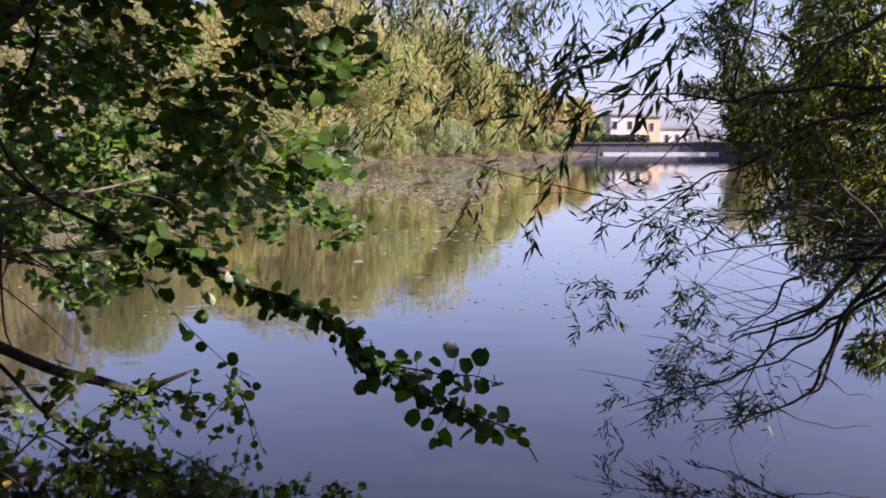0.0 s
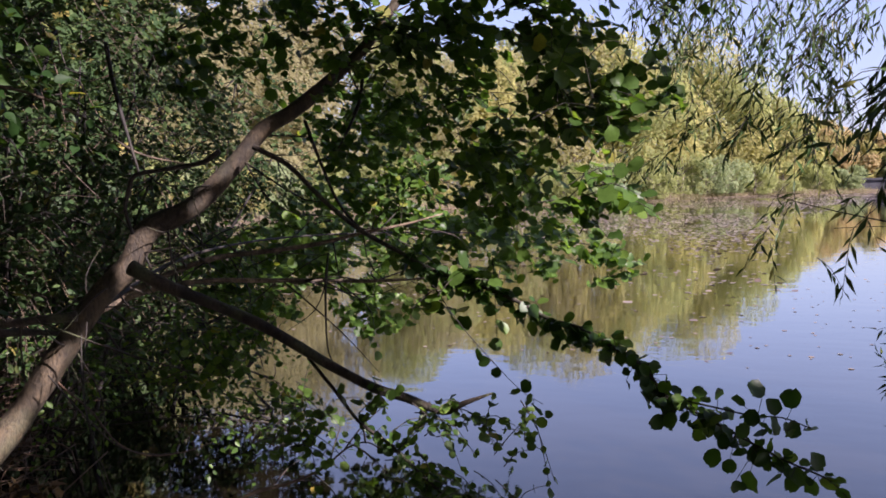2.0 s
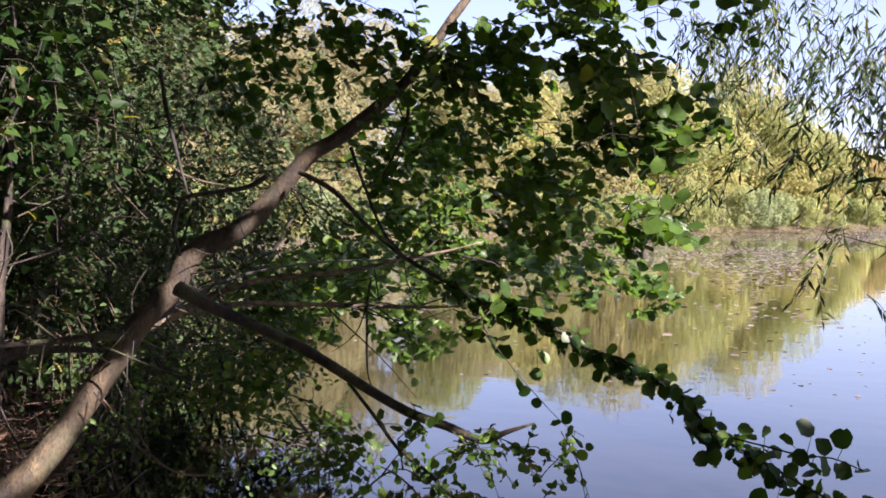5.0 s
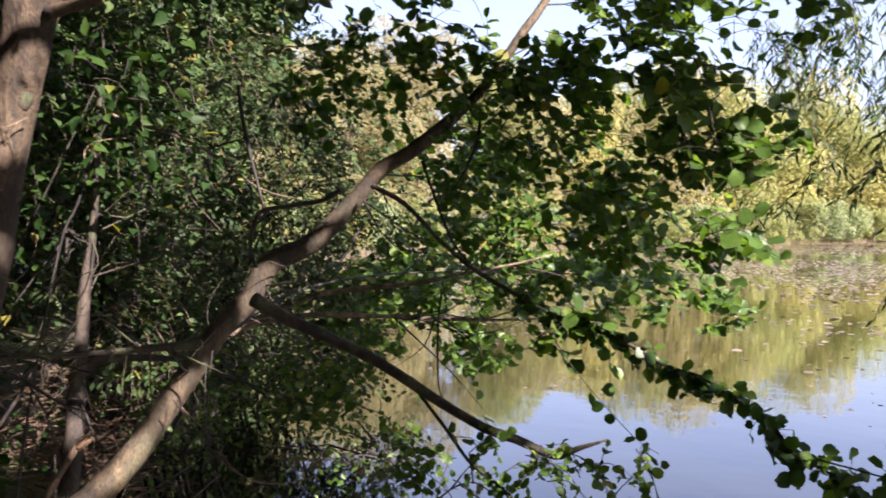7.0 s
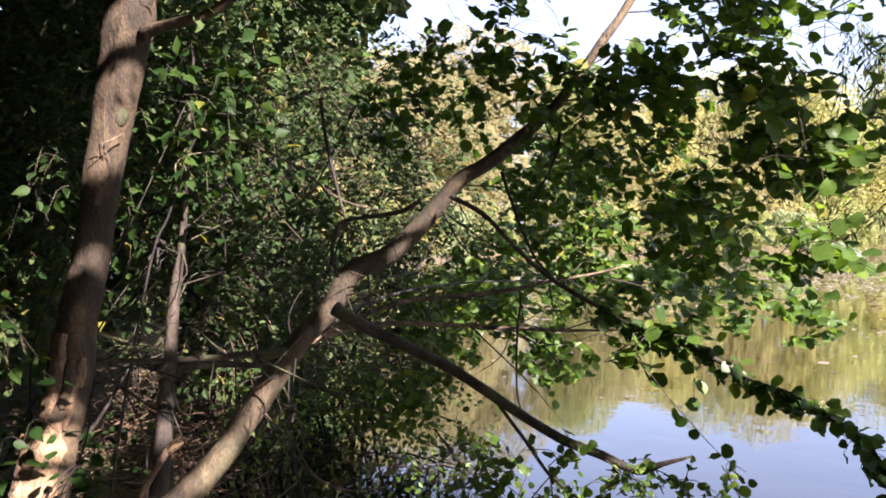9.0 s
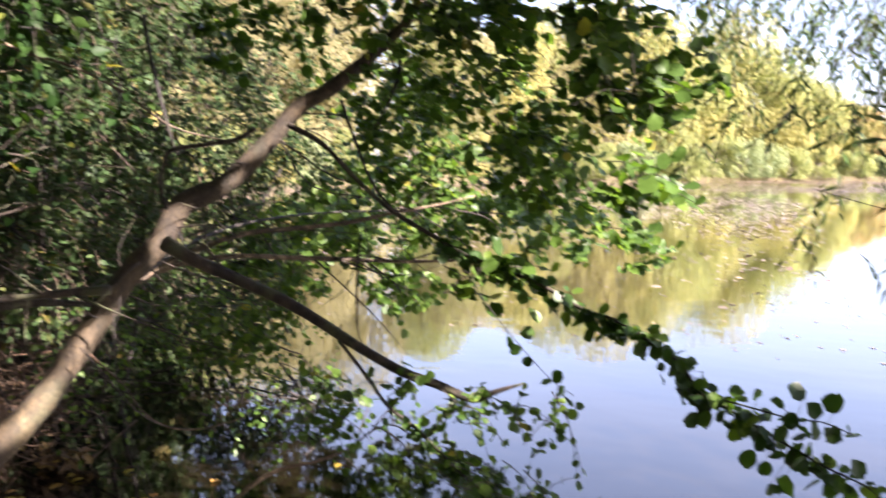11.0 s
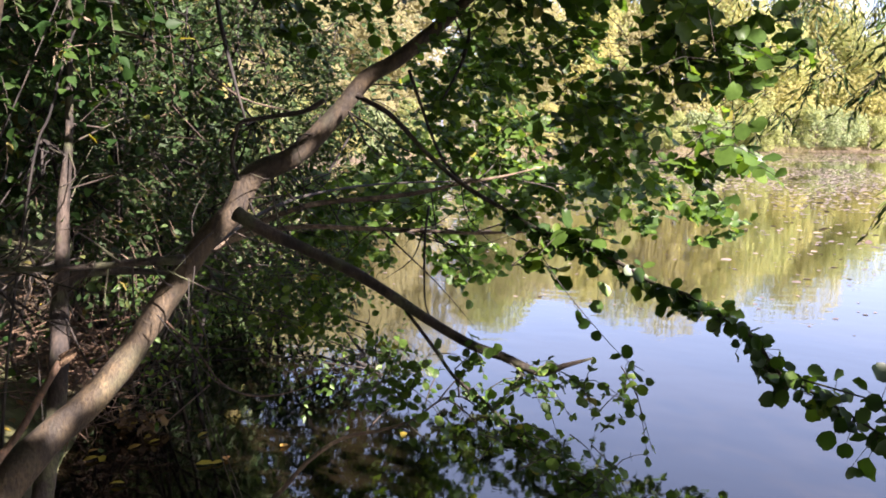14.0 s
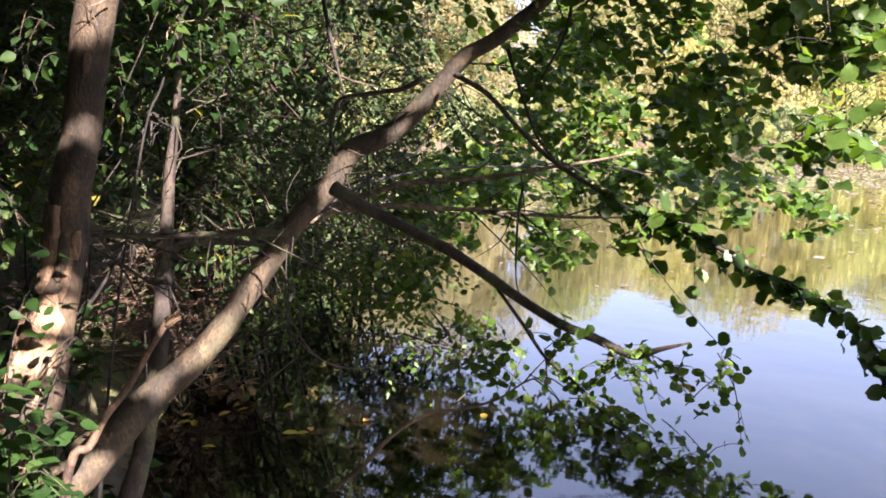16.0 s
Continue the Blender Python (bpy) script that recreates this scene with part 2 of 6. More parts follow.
class Shape:
    """Vertices and faces gathered for one mesh."""

    def __init__(self):
        self.v, self.f = [], []

    def tube(self, pts, sides=8, gnarl=0.0, steps=4, cap=True):
        """A tapering limb along (x, y, z, radius) points, rounded between them."""
        p = smooth(pts, steps)
        start = len(self.v)
        side = None
        for i, (x, y, z, r) in enumerate(p):
            a, b = p[max(i - 1, 0)], p[min(i + 1, len(p) - 1)]
            d = Vector(b[:3]) - Vector(a[:3])
            d = d.normalized() if d.length > 1e-9 else Vector((0, 0, 1))
            if side is None:
                side = d.orthogonal().normalized()
            side = (side - d * side.dot(d)).normalized()
            up = d.cross(side)
            for k in range(sides):
                t = 2 * math.pi * k / sides
                rr = r
                if gnarl:
                    q = Vector((x, y, z)) * 9 + (side * math.cos(t) + up * math.sin(t)) * 1.3
                    rr = r * (1 + gnarl * noise.noise(q) + 0.5 * gnarl * noise.noise(q * 3.1))
                w = Vector((x, y, z)) + (side * math.cos(t) + up * math.sin(t)) * rr
                self.v.append(tuple(w))
        for i in range(len(p) - 1):
            for k in range(sides):
                a, b = start + i * sides + k, start + i * sides + (k + 1) % sides
                self.f.append((a, b, b + sides, a + sides))
        if cap:
            self.f.append(tuple(range(start + sides - 1, start - 1, -1)))
            e = start + (len(p) - 1) * sides
            self.f.append(tuple(range(e, e + sides)))
        return self

    def box(self, lo, hi):
        s = len(self.v)
        for z in (lo[2], hi[2]):
            self.v += [(lo[0], lo[1], z), (hi[0], lo[1], z), (hi[0], hi[1], z), (lo[0], hi[1], z)]
        self.f += [tuple(s + i for i in q) for q in ((3, 2, 1, 0), (4, 5, 6, 7), (0, 1, 5, 4), (1, 2, 6, 5), (2, 3, 7, 6), (3, 0, 4, 7))]
        return self

    def prism(self, profile, y0, y1):
        """A profile of (x, z) drawn out along y."""
        s, n = len(self.v), len(profile)
        self.v += [(x, y0, z) for x, z in profile] + [(x, y1, z) for x, z in profile]
        self.f += [tuple(range(s, s + n)), tuple(range(s + 2 * n - 1, s + n - 1, -1))]
        self.f += [(s + (i + 1) % n, s + i, s + n + i, s + n + (i + 1) % n) for i in range(n)]
        return self

    def mesh(self, name, mat, round_off=True):
        me = bpy.data.meshes.new(name)
        me.from_pydata(self.v, [], self.f)
        me.materials.append(mat)
        if round_off:
            me.shade_smooth()
        return me


def smooth(pts, steps):
    """Points of a Catmull-Rom curve through pts."""
    p = np.array(pts, float)
    if steps < 2 or len(p) < 3:
        return [tuple(q) for q in p]
    e = np.vstack([2 * p[0] - p[1], p, 2 * p[-1] - p[-2]])
    out = []
    for i in range(1, len(e) - 2):
        a, b, c, d = e[i - 1:i + 3]
        for k in range(steps):
            t = k / steps
            out.append(0.5 * (2 * b + (c - a) * t + (2 * a - 5 * b + 4 * c - d) * t * t + (3 * b - a - 3 * c + d) * t ** 3))
    out.append(p[-1])
    out = np.array(out)
    out[:, 3] = np.maximum(out[:, 3], 0.001)
    return [tuple(q) for q in out]


def thing(name, place, label, category, group="", kind=""):
    ob = new(name)
    ob.empty_display_size = 0.2
    ob.location = place
    tagged(ob, label, category, group, kind)
    return ob


def part(name, data, parent, label="", kind=""):
    ob = new(name, data)
    ob.parent = parent
    place = Vector(parent.location)
    if parent.parent:
        place = Vector((0, 0, 0)) + parent.location + parent.parent.location
    ob.location = -place
    tagged(ob, label, kind=kind)
    return ob


LEAF_ROUND = (np.array([(0, 0, 0), (0, .34, 0), (.01, .66, -.02), (0, .93, -.05),
                        (-.24, .08, .06), (-.41, .3, .03), (-.48, .58, .1), (-.35, .84, .02), (-.14, .99, -.04),
                        (.22, .07, .02), (.43, .33, .08), (.45, .62, .04), (.37, .86, .06), (.12, .98, -.07)]),
              [(0, 1, 5, 4), (1, 2, 6, 5), (2, 7, 6), (2, 3, 8, 7), (0, 9, 10, 1), (1, 10, 11, 2), (2, 11, 12), (2, 12, 13, 3)])
LEAF_OVATE = (np.array([(0, 0, 0), (0, .33, -.01), (0, .66, -.04), (0, 1.05, -.14), (-.2, .1, .05), (-.33, .32, .07), (-.27, .55, .03), (-.13, .8, -.02), (.2, .1, .05), (.33, .32, .07), (.27, .55, .03), (.13, .8, -.02)]),
              [(0, 1, 5, 4), (1, 2, 6, 5), (2, 7, 6), (2, 3, 7), (0, 8, 9, 1), (1, 9, 10, 2), (2, 10, 11), (2, 11, 3)])
LEAF_OVAL = (np.array([(0, 0, 0), (0, .5, -.02), (0, 1.0, -.1), (-.26, .35, .05), (-.2, .72, .03), (.26, .35, .05), (.2, .72, .03)]),
             [(0, 1, 3), (1, 4, 3), (1, 2, 4), (0, 5, 1), (1, 5, 6), (1, 6, 2)])
LEAF_LANCE = (np.array([(0, 0, 0), (0, .45, -.03), (0, 1.0, -.14), (-.095, .4, .02), (.095, .4, .02)]),
              [(0, 1, 3), (1, 2, 3), (0, 4, 1), (1, 4, 2)])
LEAF_CLUMP = (np.array([(0, -.1, 0), (-.45, .1, .15), (-.3, .6, -.1), (.1, .5, .2), (.05, .95, 0), (.5, .55, -.12), (.38, .05, .1)]),
              [(0, 6, 3, 1), (1, 3, 2), (3, 4, 2), (3, 6, 5), (3, 5, 4)])
LEAF_PAD = (np.array([(.5, 0, 0), (.3, .4, .01), (-.15, .48, 0), (-.45, .2, .012), (-.42, -.25, 0), (-.05, -.46, .01), (.35, -.35, 0)]), [(0, 1, 2, 3, 4, 5, 6)])
LEAF_BLADE = (np.array([(-.03, 0, 0), (.03, 0, 0), (.02, .6, .06), (-.02, .6, .06), (0, 1, .25)]), [(0, 1, 2, 3), (3, 2, 4)])


def frames_of(along, up):
    """Rotation matrices whose y runs along and whose z is near up."""
    y = along / (np.linalg.norm(along, axis=1, keepdims=True) + 1e-9)
    x = np.cross(y, up)
    x /= np.linalg.norm(x, axis=1, keepdims=True) + 1e-9
    z = np.cross(x, y)
    return np.stack([x, y, z], 2)


def leaf_mesh(name, kind, place, along, up, size, mat, wave=0.0):
    """One mesh of many leaves, each an island; wave makes their outlines uneven."""
    tv, tf = kind
    n, k = len(place), len(tv)
    rot = frames_of(along, up)
    shape = np.repeat(tv[None], n, 0)
    if wave:
        shape = shape * np.stack([rng.uniform(0.72, 1.1, n), rng.uniform(0.9, 1.1, n), rng.uniform(0.3, 2.6, n)], 1)[:, None, :] + rng.normal(size=(n, k, 3)) * wave
    v = np.einsum("nij,nkj->nki", rot, shape) * np.asarray(size).reshape(n, 1, 1) + place[:, None, :]
    loops = np.concatenate([np.array(f) for f in tf])
    totals = np.array([len(f) for f in tf])
    all_loops = (loops[None, :] + (np.arange(n) * k)[:, None]).ravel()
    all_totals = np.tile(totals, n)
    starts = np.concatenate([[0], np.cumsum(all_totals)[:-1]])
    me = bpy.data.meshes.new(name)
    me.vertices.add(n * k)
    me.vertices.foreach_set("co", v.astype(np.float32).ravel())
    me.loops.add(len(all_loops))
    me.loops.foreach_set("vertex_index", all_loops.astype(np.int32))
    me.polygons.add(len(all_totals))
    me.polygons.foreach_set("loop_start", starts.astype(np.int32))
    me.materials.append(mat)
    me.update(calc_edges=True)
    me.shade_smooth()
    return me


def unit(n):
    d = rng.normal(size=(n, 3))
    return d / np.linalg.norm(d, axis=1, keepdims=True)


def in_blobs(blobs, n, shell=0.0):
    """n points spread over ellipsoids (x, y, z, across, high), by their size in view; shell near 1 keeps them to the outside."""
    b = np.array(blobs, float)
    w = b[:, 3] * b[:, 4]
    pick = rng.choice(len(b), n, p=w / w.sum())
    r = (shell ** 3 + (1 - shell ** 3) * rng.random(n)) ** (1 / 3)
    d = unit(n) * r[:, None]
    return b[pick, :3] + d * np.stack([b[pick, 3], b[pick, 3], b[pick, 4]], 1), d


def leaf_twigs(starts, ways, length, leaves, size, droop, wood, lean=0.35, face=(0, 0, 1.0), spread=0.9, sag=0.35):
    """Twigs with alternate leaves. Returns leaf places, ways, faces, sizes; adds the wood to a Shape."""
    P, A, U, S = [], [], [], []
    for s, w in zip(starts, ways):
        L = length * rng.uniform(0.6, 1.3)
        w = w / np.linalg.norm(w)
        tip = s + w * L + np.array([0, 0, -droop * L])
        mid = s + w * L * 0.5 + np.array([0, 0, droop * L * 0.1])
        if wood is not None:
            wood.tube([(*s, .0022), (*mid, .0016), (*tip, .0008)], 3, 0, 2, False)
        n = max(3, int(leaves * rng.uniform(0.7, 1.2)))
        cross = np.cross(w, [0, 0, 1.0])
        cross /= np.linalg.norm(cross) + 1e-6
        for i in range(n):
            t = (i + 0.7) / n
            q = (1 - t) ** 2 * s + 2 * t * (1 - t) * mid + t * t * tip
            sgn = 1 if i % 2 else -1
            a = w * 0.6 + cross * sgn * spread + np.array([0, 0, -sag]) + rng.normal(size=3) * 0.3
            if i == n - 1:
                a = w + rng.normal(size=3) * 0.2
            P.append(q), A.append(a), U.append(np.array(face) + rng.normal(size=3) * lean), S.append(size * rng.uniform(0.6, 1.15))
    return np.array(P), np.array(A), np.array(U), np.array(S)


# Where the sun finds its way down through the leaves, and how wide each gap is.
FLECKS = [(-2.3, 1.8, 2.41, 0.08), (-2.57, 1.74, 2.34, 0.09), (-3.6, 3.3, 1.9, 0.2), (-3.5, 3.8, 2.4, 0.25), (-3.6, 3.5, 1.45, 0.15), (-2.22, 1.68, 1, 0.04), (-2.35, 1.25, 1, 0.05), (-2.75, 1.2, 1.3, 0.08), (-3.7, 3.1, 0.6, 0.1),
          (-3.9, 3.3, 0.9, 0.08), (-0.45, 2.45, 1.7, 0.14), (-0.95, 2.75, 1.6, 0.08), (-1.2, 3.2, 1.8, 0.08), (-1.3, 2.95, 2.36, 0.1), (-1.2, 3.05, 2.57, 0.12), (-1.1, 3.12, 2.8, 0.14), (-0.5, 2.8, 2.4, 0.1), (-1, 5.9, 1.2, 0.3),
          (-2.4, 2, 2.15, 0.08), (-3.5, 4.2, 2, 0.2), (-3.3, 4, 1.4, 0.12), (-2.8, 2.3, 2.2, 0.08), (-2.32, 2.22, 1.09, 0.01), (-2.35, 2.17, 1.01, 0.015), (-2.37, 2.12, 0.94, 0.025), (-2.42, 2.05, 0.83, 0.035), (-2.46, 1.96, 0.74, 0.025),
          (-2.52, 1.86, 0.65, 0.02), (-2.6, 1.61, 0.42, 0.06), (-2.66, 1.46, 0.3, 0.1), (-2.59, 1.54, 1.06, 0.05), (-2.57, 1.45, 0.88, 0.08), (-2.55, 1.39, 0.75, 0.07), (-2.54, 1.32, 0.62, 0.07), (-2.6, 1.71, 1.95, 0.06), (-2.62, 1.66, 1.56, 0.03),
          (-2.47, 1.75, 2.57, 0.06), (-2.77, 2.11, 0.91, 0.05), (-1.83, 2.63, 1.77, 0.05), (-2.15, 2.41, 1.41, 0.03), (-0.95, 2.26, 1, 0.04)]


def shade_only(s, room=0.02):
    """Which of the places s do not stand in a sun gap."""
    u = np.array(toward)
    keep = np.ones(len(s), bool)
    for *c, r in FLECKS:
        d = s - np.array(c)
        along = d @ u
        keep &= ~((along > 0.35) & (np.linalg.norm(d - along[:, None] * u, axis=1) < r + room))
    return keep


def along_limb(pts, t):
    p = np.array(pts, float)[:, :3]
    seg = np.linalg.norm(np.diff(p, axis=0), axis=1)
    c = np.concatenate([[0], np.cumsum(seg)]) / seg.sum()
    return np.stack([np.interp(t, c, p[:, k]) for k in range(3)], -1)

# ---- ground, water ----
SHORE = [(-1.0, 0.9), (-1.8, 1.2), (-2.5, 1.65), (-3.2, 2.25), (-3.9, 3.1), (-5.6, 6.0), (-8, 11), (-15, 19), (-22, 30), (-26, 46), (-19, 64), (-9, 77),
         (-3, 92), (3, 100), (12, 112), (20, 120), (43, 122), (47, 100), (42, 60), (30, 30), (16, 11), (8, 4.6), (5.2, 2.4), (3.6, 1.5), (1, 0.85)]


def shore_distance(x, y):
    """Metres from the waterline, positive on land."""
    p = np.array(SHORE)
    q = np.roll(p, -1, axis=0)
    best = np.full(x.shape, 1e9)
    inside = np.zeros(x.shape, bool)
    for (ax, ay), (bx, by) in zip(p, q):
        dx, dy = bx - ax, by - ay
        t = np.clip(((x - ax) * dx + (y - ay) * dy) / (dx * dx + dy * dy), 0, 1)
        best = np.minimum(best, np.hypot(x - ax - t * dx, y - ay - t * dy))
        if ay != by:
            inside ^= ((ay > y) != (by > y)) & (x < (bx - ax) * (y - ay) / (by - ay) + ax)
    return np.where(inside, -best, best)


def ground_height(x, y):
    d = shore_distance(np.asarray(x, float), np.asarray(y, float))
    far = np.hypot(x, y)
    land = 0.32 * np.clip(d / 0.5, 0, 1) ** 0.7 + 0.5 * np.clip((d - 0.5) / 3, 0, 1) + np.clip((d - 4) / 40, 0, 1) * np.clip(far / 60, 0, 1) * 1.4
    bed = -0.15 - 0.9 * np.clip(-d / 4, 0, 1)
    bed = np.where(d > -0.25, d * 0.6, bed)
    rough = 0.05 * np.sin(x * 2.3 + 1.1 * np.sin(y * 1.7)) * np.sin(y * 2.9) * np.clip(d, 0, 1)
    return np.where(d > 0, land + rough, bed)


def build_ground():
    rings = np.concatenate([np.linspace(0, 8, 65)[1:], np.geomspace(8.3, 220, 110), [320, 600, 1400, 3500]])
    turns = 240
    v, f = [(0, 0, float(ground_height(np.array([0.0]), np.array([0.0]))[0]))], []
    a = np.linspace(0, 2 * np.pi, turns, endpoint=False)
    for r in rings:
        x, y = r * np.sin(a), r * np.cos(a)
        z = ground_height(x, y)
        v += list(zip(x, y, z))
    f += [(0, 1 + (k + 1) % turns, 1 + k) for k in range(turns)]
    for i in range(len(rings) - 1):
        s = 1 + i * turns
        f += [(s + k, s + (k + 1) % turns, s + turns + (k + 1) % turns, s + turns + k) for k in range(turns)]
    me = bpy.data.meshes.new("ground")
    me.from_pydata([tuple(map(float, p)) for p in v], [], f)
    me.materials.append(M_SOIL)
    me.shade_smooth()
    return tagged(new("ground", me), "brown soil bank sloping into the pond", "ground", kind="structure")


def build_water():
    me = bpy.data.meshes.new("water")
    me.from_pydata([(-60, -10, 0), (80, -10, 0), (80, 150, 0), (-60, 150, 0)], [], [(0, 1, 2, 3)])
    me.materials.append(M_WATER)
    return tagged(new("water", me), "calm pond water mirroring the sky and trees", "water", kind="structure")


build_ground()
build_water()


def ground_z(x, y):
    return float(ground_height(np.array([float(x)]), np.array([float(y)]))[0])

# ---- the leaning alder over the water ----
def fmt_limb(name, pts, parent, mat, sides=8, gnarl=0.08, label="", steps=4):
    pts = [(x, y, z, r * 0.76) for x, y, z, r in pts]
    return part(name, Shape().tube(pts, sides, gnarl, steps).mesh(name, mat), parent, label)


LEAN = [(-2.64, 1.50, 0.34, 0.1030), (-2.60, 1.62, 0.43, 0.0939), (-2.54, 1.82, 0.62, 0.0782), (-2.47, 1.94, 0.72, 0.0691), (-2.40, 2.08, 0.87, 0.0624),
    (-2.32, 2.21, 1.08, 0.0578), (-2.23, 2.33, 1.29, 0.0555), (-2.15, 2.41, 1.41, 0.0555), (-2.09, 2.46, 1.54, 0.0532), (-1.96, 2.55, 1.62, 0.0465),
    (-1.83, 2.63, 1.77, 0.0409), (-1.72, 2.68, 1.91, 0.0364), (-1.60, 2.73, 1.99, 0.0331)]
LEAN_TOP = [(-1.58, 2.69, 2.00, 0.0331), (-1.40, 2.83, 2.18, 0.0305), (-1.32, 2.93, 2.33, 0.0278), (-1.24, 3.00, 2.48, 0.0249), (-1.18, 3.08, 2.61, 0.0230),
    (-1.09, 3.13, 2.82, 0.0211), (-1.03, 3.14, 3.06, 0.0177), (-1.00, 3.11, 3.33, 0.0104)]
STICK = [(-2.00, 2.24, 1.42, 0.0310), (-1.88, 2.26, 1.36, 0.0253), (-1.71, 2.30, 1.29, 0.0219), (-1.56, 2.32, 1.23, 0.0214), (-1.42, 2.31, 1.17, 0.0201),
    (-1.28, 2.31, 1.10, 0.019), (-1.12, 2.29, 1.04, 0.018), (-1.00, 2.27, 1.02, 0.0165), (-0.87, 2.25, 0.99, 0.0132), (-0.79, 2.22, 1.03, 0.0094),
    (-0.70, 2.20, 1.07, 0.0034)]
TWIG_LOW = [(-1.36, 2.31, 1.12, 0.0083), (-1.24, 2.27, 1.02, 0.0078), (-1.15, 2.24, 0.94, 0.0073), (-1.05, 2.22, 0.89, 0.0068), (-0.95, 2.19, 0.83, 0.006), (-0.84, 2.17, 0.76, 0.005), (-0.72, 2.16, 0.71, 0.0042), (-0.59, 2.16, 0.64, 0.003)]
SUNKEN = [(-2.52, 2.59, -0.19, 0.0336), (-2.37, 2.64, -0.04, 0.0299), (-2.21, 2.70, 0.12, 0.0263), (-2.06, 2.74, 0.30, 0.0229), (-1.89, 2.75, 0.43, 0.0185),
    (-1.70, 2.74, 0.50, 0.0143), (-1.54, 2.72, 0.58, 0.0115), (-1.42, 2.67, 0.68, 0.0088), (-1.33, 2.59, 0.74, 0.0074), (-1.24, 2.51, 0.78, 0.0061),
    (-1.14, 2.41, 0.79, 0.0049)]
LONG = [(-1.70, 2.57, 1.84, 0.0141), (-1.57, 2.59, 1.77, 0.0128), (-1.44, 2.59, 1.65, 0.0115), (-1.30, 2.59, 1.54, 0.0113), (-1.13, 2.59, 1.45, 0.0110),
    (-1.00, 2.57, 1.39, 0.0098), (-0.83, 2.56, 1.34, 0.0096), (-0.70, 2.52, 1.30, 0.0094), (-0.58, 2.48, 1.25, 0.0083), (-0.47, 2.44, 1.23, 0.0081),
    (-0.37, 2.38, 1.19, 0.0070), (-0.28, 2.32, 1.15, 0.0069), (-0.20, 2.24, 1.08, 0.0056), (-0.13, 2.19, 1.06, 0.005), (-0.05, 2.12, 1.04, 0.0045), (0.02, 2.06, 1.02, 0.004), (0.10, 2.00, 1.00, 0.0034), (0.17, 1.94, 0.99, 0.0028), (0.21, 1.90, 0.96, 0.0022), (0.23, 1.88, 0.93, 0.0026)]
LONG_FORK = [(-0.15, 2.18, 1.09, 0.004), (-0.07, 2.13, 1.09, 0.0034), (0.01, 2.08, 1.09, 0.003), (0.08, 2.04, 1.10, 0.0025), (0.14, 2.00, 1.09, 0.0018)]
TIP_LEAVES = [(0.02, 2.08, 1.16, 0.05473), (0.10, 2.04, 1.15, 0.05213), (0.06, 2.06, 1.12, 0.04166), (-0.02, 2.09, 1.12, 0.03575), (-0.07, 2.12, 1.13, 0.03295), (0.10, 2.02, 1.08, 0.04402), (0.06, 2.04, 1.08, 0.04444),
    (0.01, 2.06, 1.09, 0.04486), (-0.01, 2.07, 1.05, 0.04205), (0.03, 2.03, 1.06, 0.03809), (-0.08, 2.12, 0.96, 0.04988), (-0.03, 2.10, 1.00, 0.04592), (0.02, 2.06, 1.00, 0.05151), (-0.04, 2.09, 0.95, 0.03936),
    (0.01, 2.05, 0.93, 0.05473), (-0.02, 2.06, 0.91, 0.04205), (0.06, 2.02, 0.95, 0.05079), (0.10, 1.99, 0.96, 0.05319), (0.07, 2.03, 1.01, 0.04761), (0.15, 1.97, 1.02, 0.04009), (0.14, 1.96, 0.96, 0.04317),
    (0.19, 1.93, 0.99, 0.03646), (0.20, 1.91, 0.97, 0.0361)]
PALE_A = [(-2.87, 2.84, 1.09, 0.0210), (-2.73, 3.01, 1.18, 0.0211), (-2.58, 3.18, 1.28, 0.0198), (-2.41, 3.33, 1.35, 0.0185), (-2.24, 3.47, 1.37, 0.0172),
    (-2.00, 3.63, 1.40, 0.0159), (-1.80, 3.75, 1.45, 0.0125), (-1.60, 3.86, 1.49, 0.009), (-1.42, 3.93, 1.54, 0.004)]
PALE_B = [(-2.73, 2.84, 1.13, 0.0177), (-2.57, 2.99, 1.22, 0.0177), (-2.36, 3.15, 1.26, 0.0164), (-2.13, 3.29, 1.25, 0.0150), (-1.88, 3.42, 1.24, 0.0123),
    (-1.64, 3.53, 1.23, 0.0109), (-1.37, 3.63, 1.24, 0.0068)]
ARM = [(-2.16, 2.15, 1.26, 0.0210), (-2.28, 2.08, 1.25, 0.0180), (-2.39, 2.02, 1.24, 0.0139), (-2.49, 1.96, 1.23, 0.0119), (-2.62, 1.86, 1.23, 0.0110),
    (-2.73, 1.77, 1.23, 0.0089), (-2.84, 1.67, 1.22, 0.0067)]
CURL_B = [(-1.75, 2.43, 1.82, 0.0093), (-1.82, 2.41, 1.78, 0.0093), (-1.93, 2.36, 1.76, 0.0084), (-2.02, 2.31, 1.74, 0.0084), (-2.05, 2.31, 1.69, 0.0084),
    (-2.07, 2.31, 1.62, 0.0074), (-2.06, 2.33, 1.53, 0.0064)]
HANG_A = [(-2.24, 2.45, 2.24, 0.0115), (-2.21, 2.44, 2.11, 0.0114), (-2.17, 2.43, 1.98, 0.0101), (-2.12, 2.42, 1.84, 0.0077), (-2.07, 2.40, 1.73, 0.0054)]
ARC = [(-2.75, 2.27, 2.14, 0.0110), (-2.68, 2.33, 2.10, 0.0110), (-2.56, 2.42, 2.06, 0.0097), (-2.42, 2.53, 1.97, 0.0084), (-2.28, 2.64, 1.84, 0.0072),
    (-2.11, 2.73, 1.79, 0.0048)]
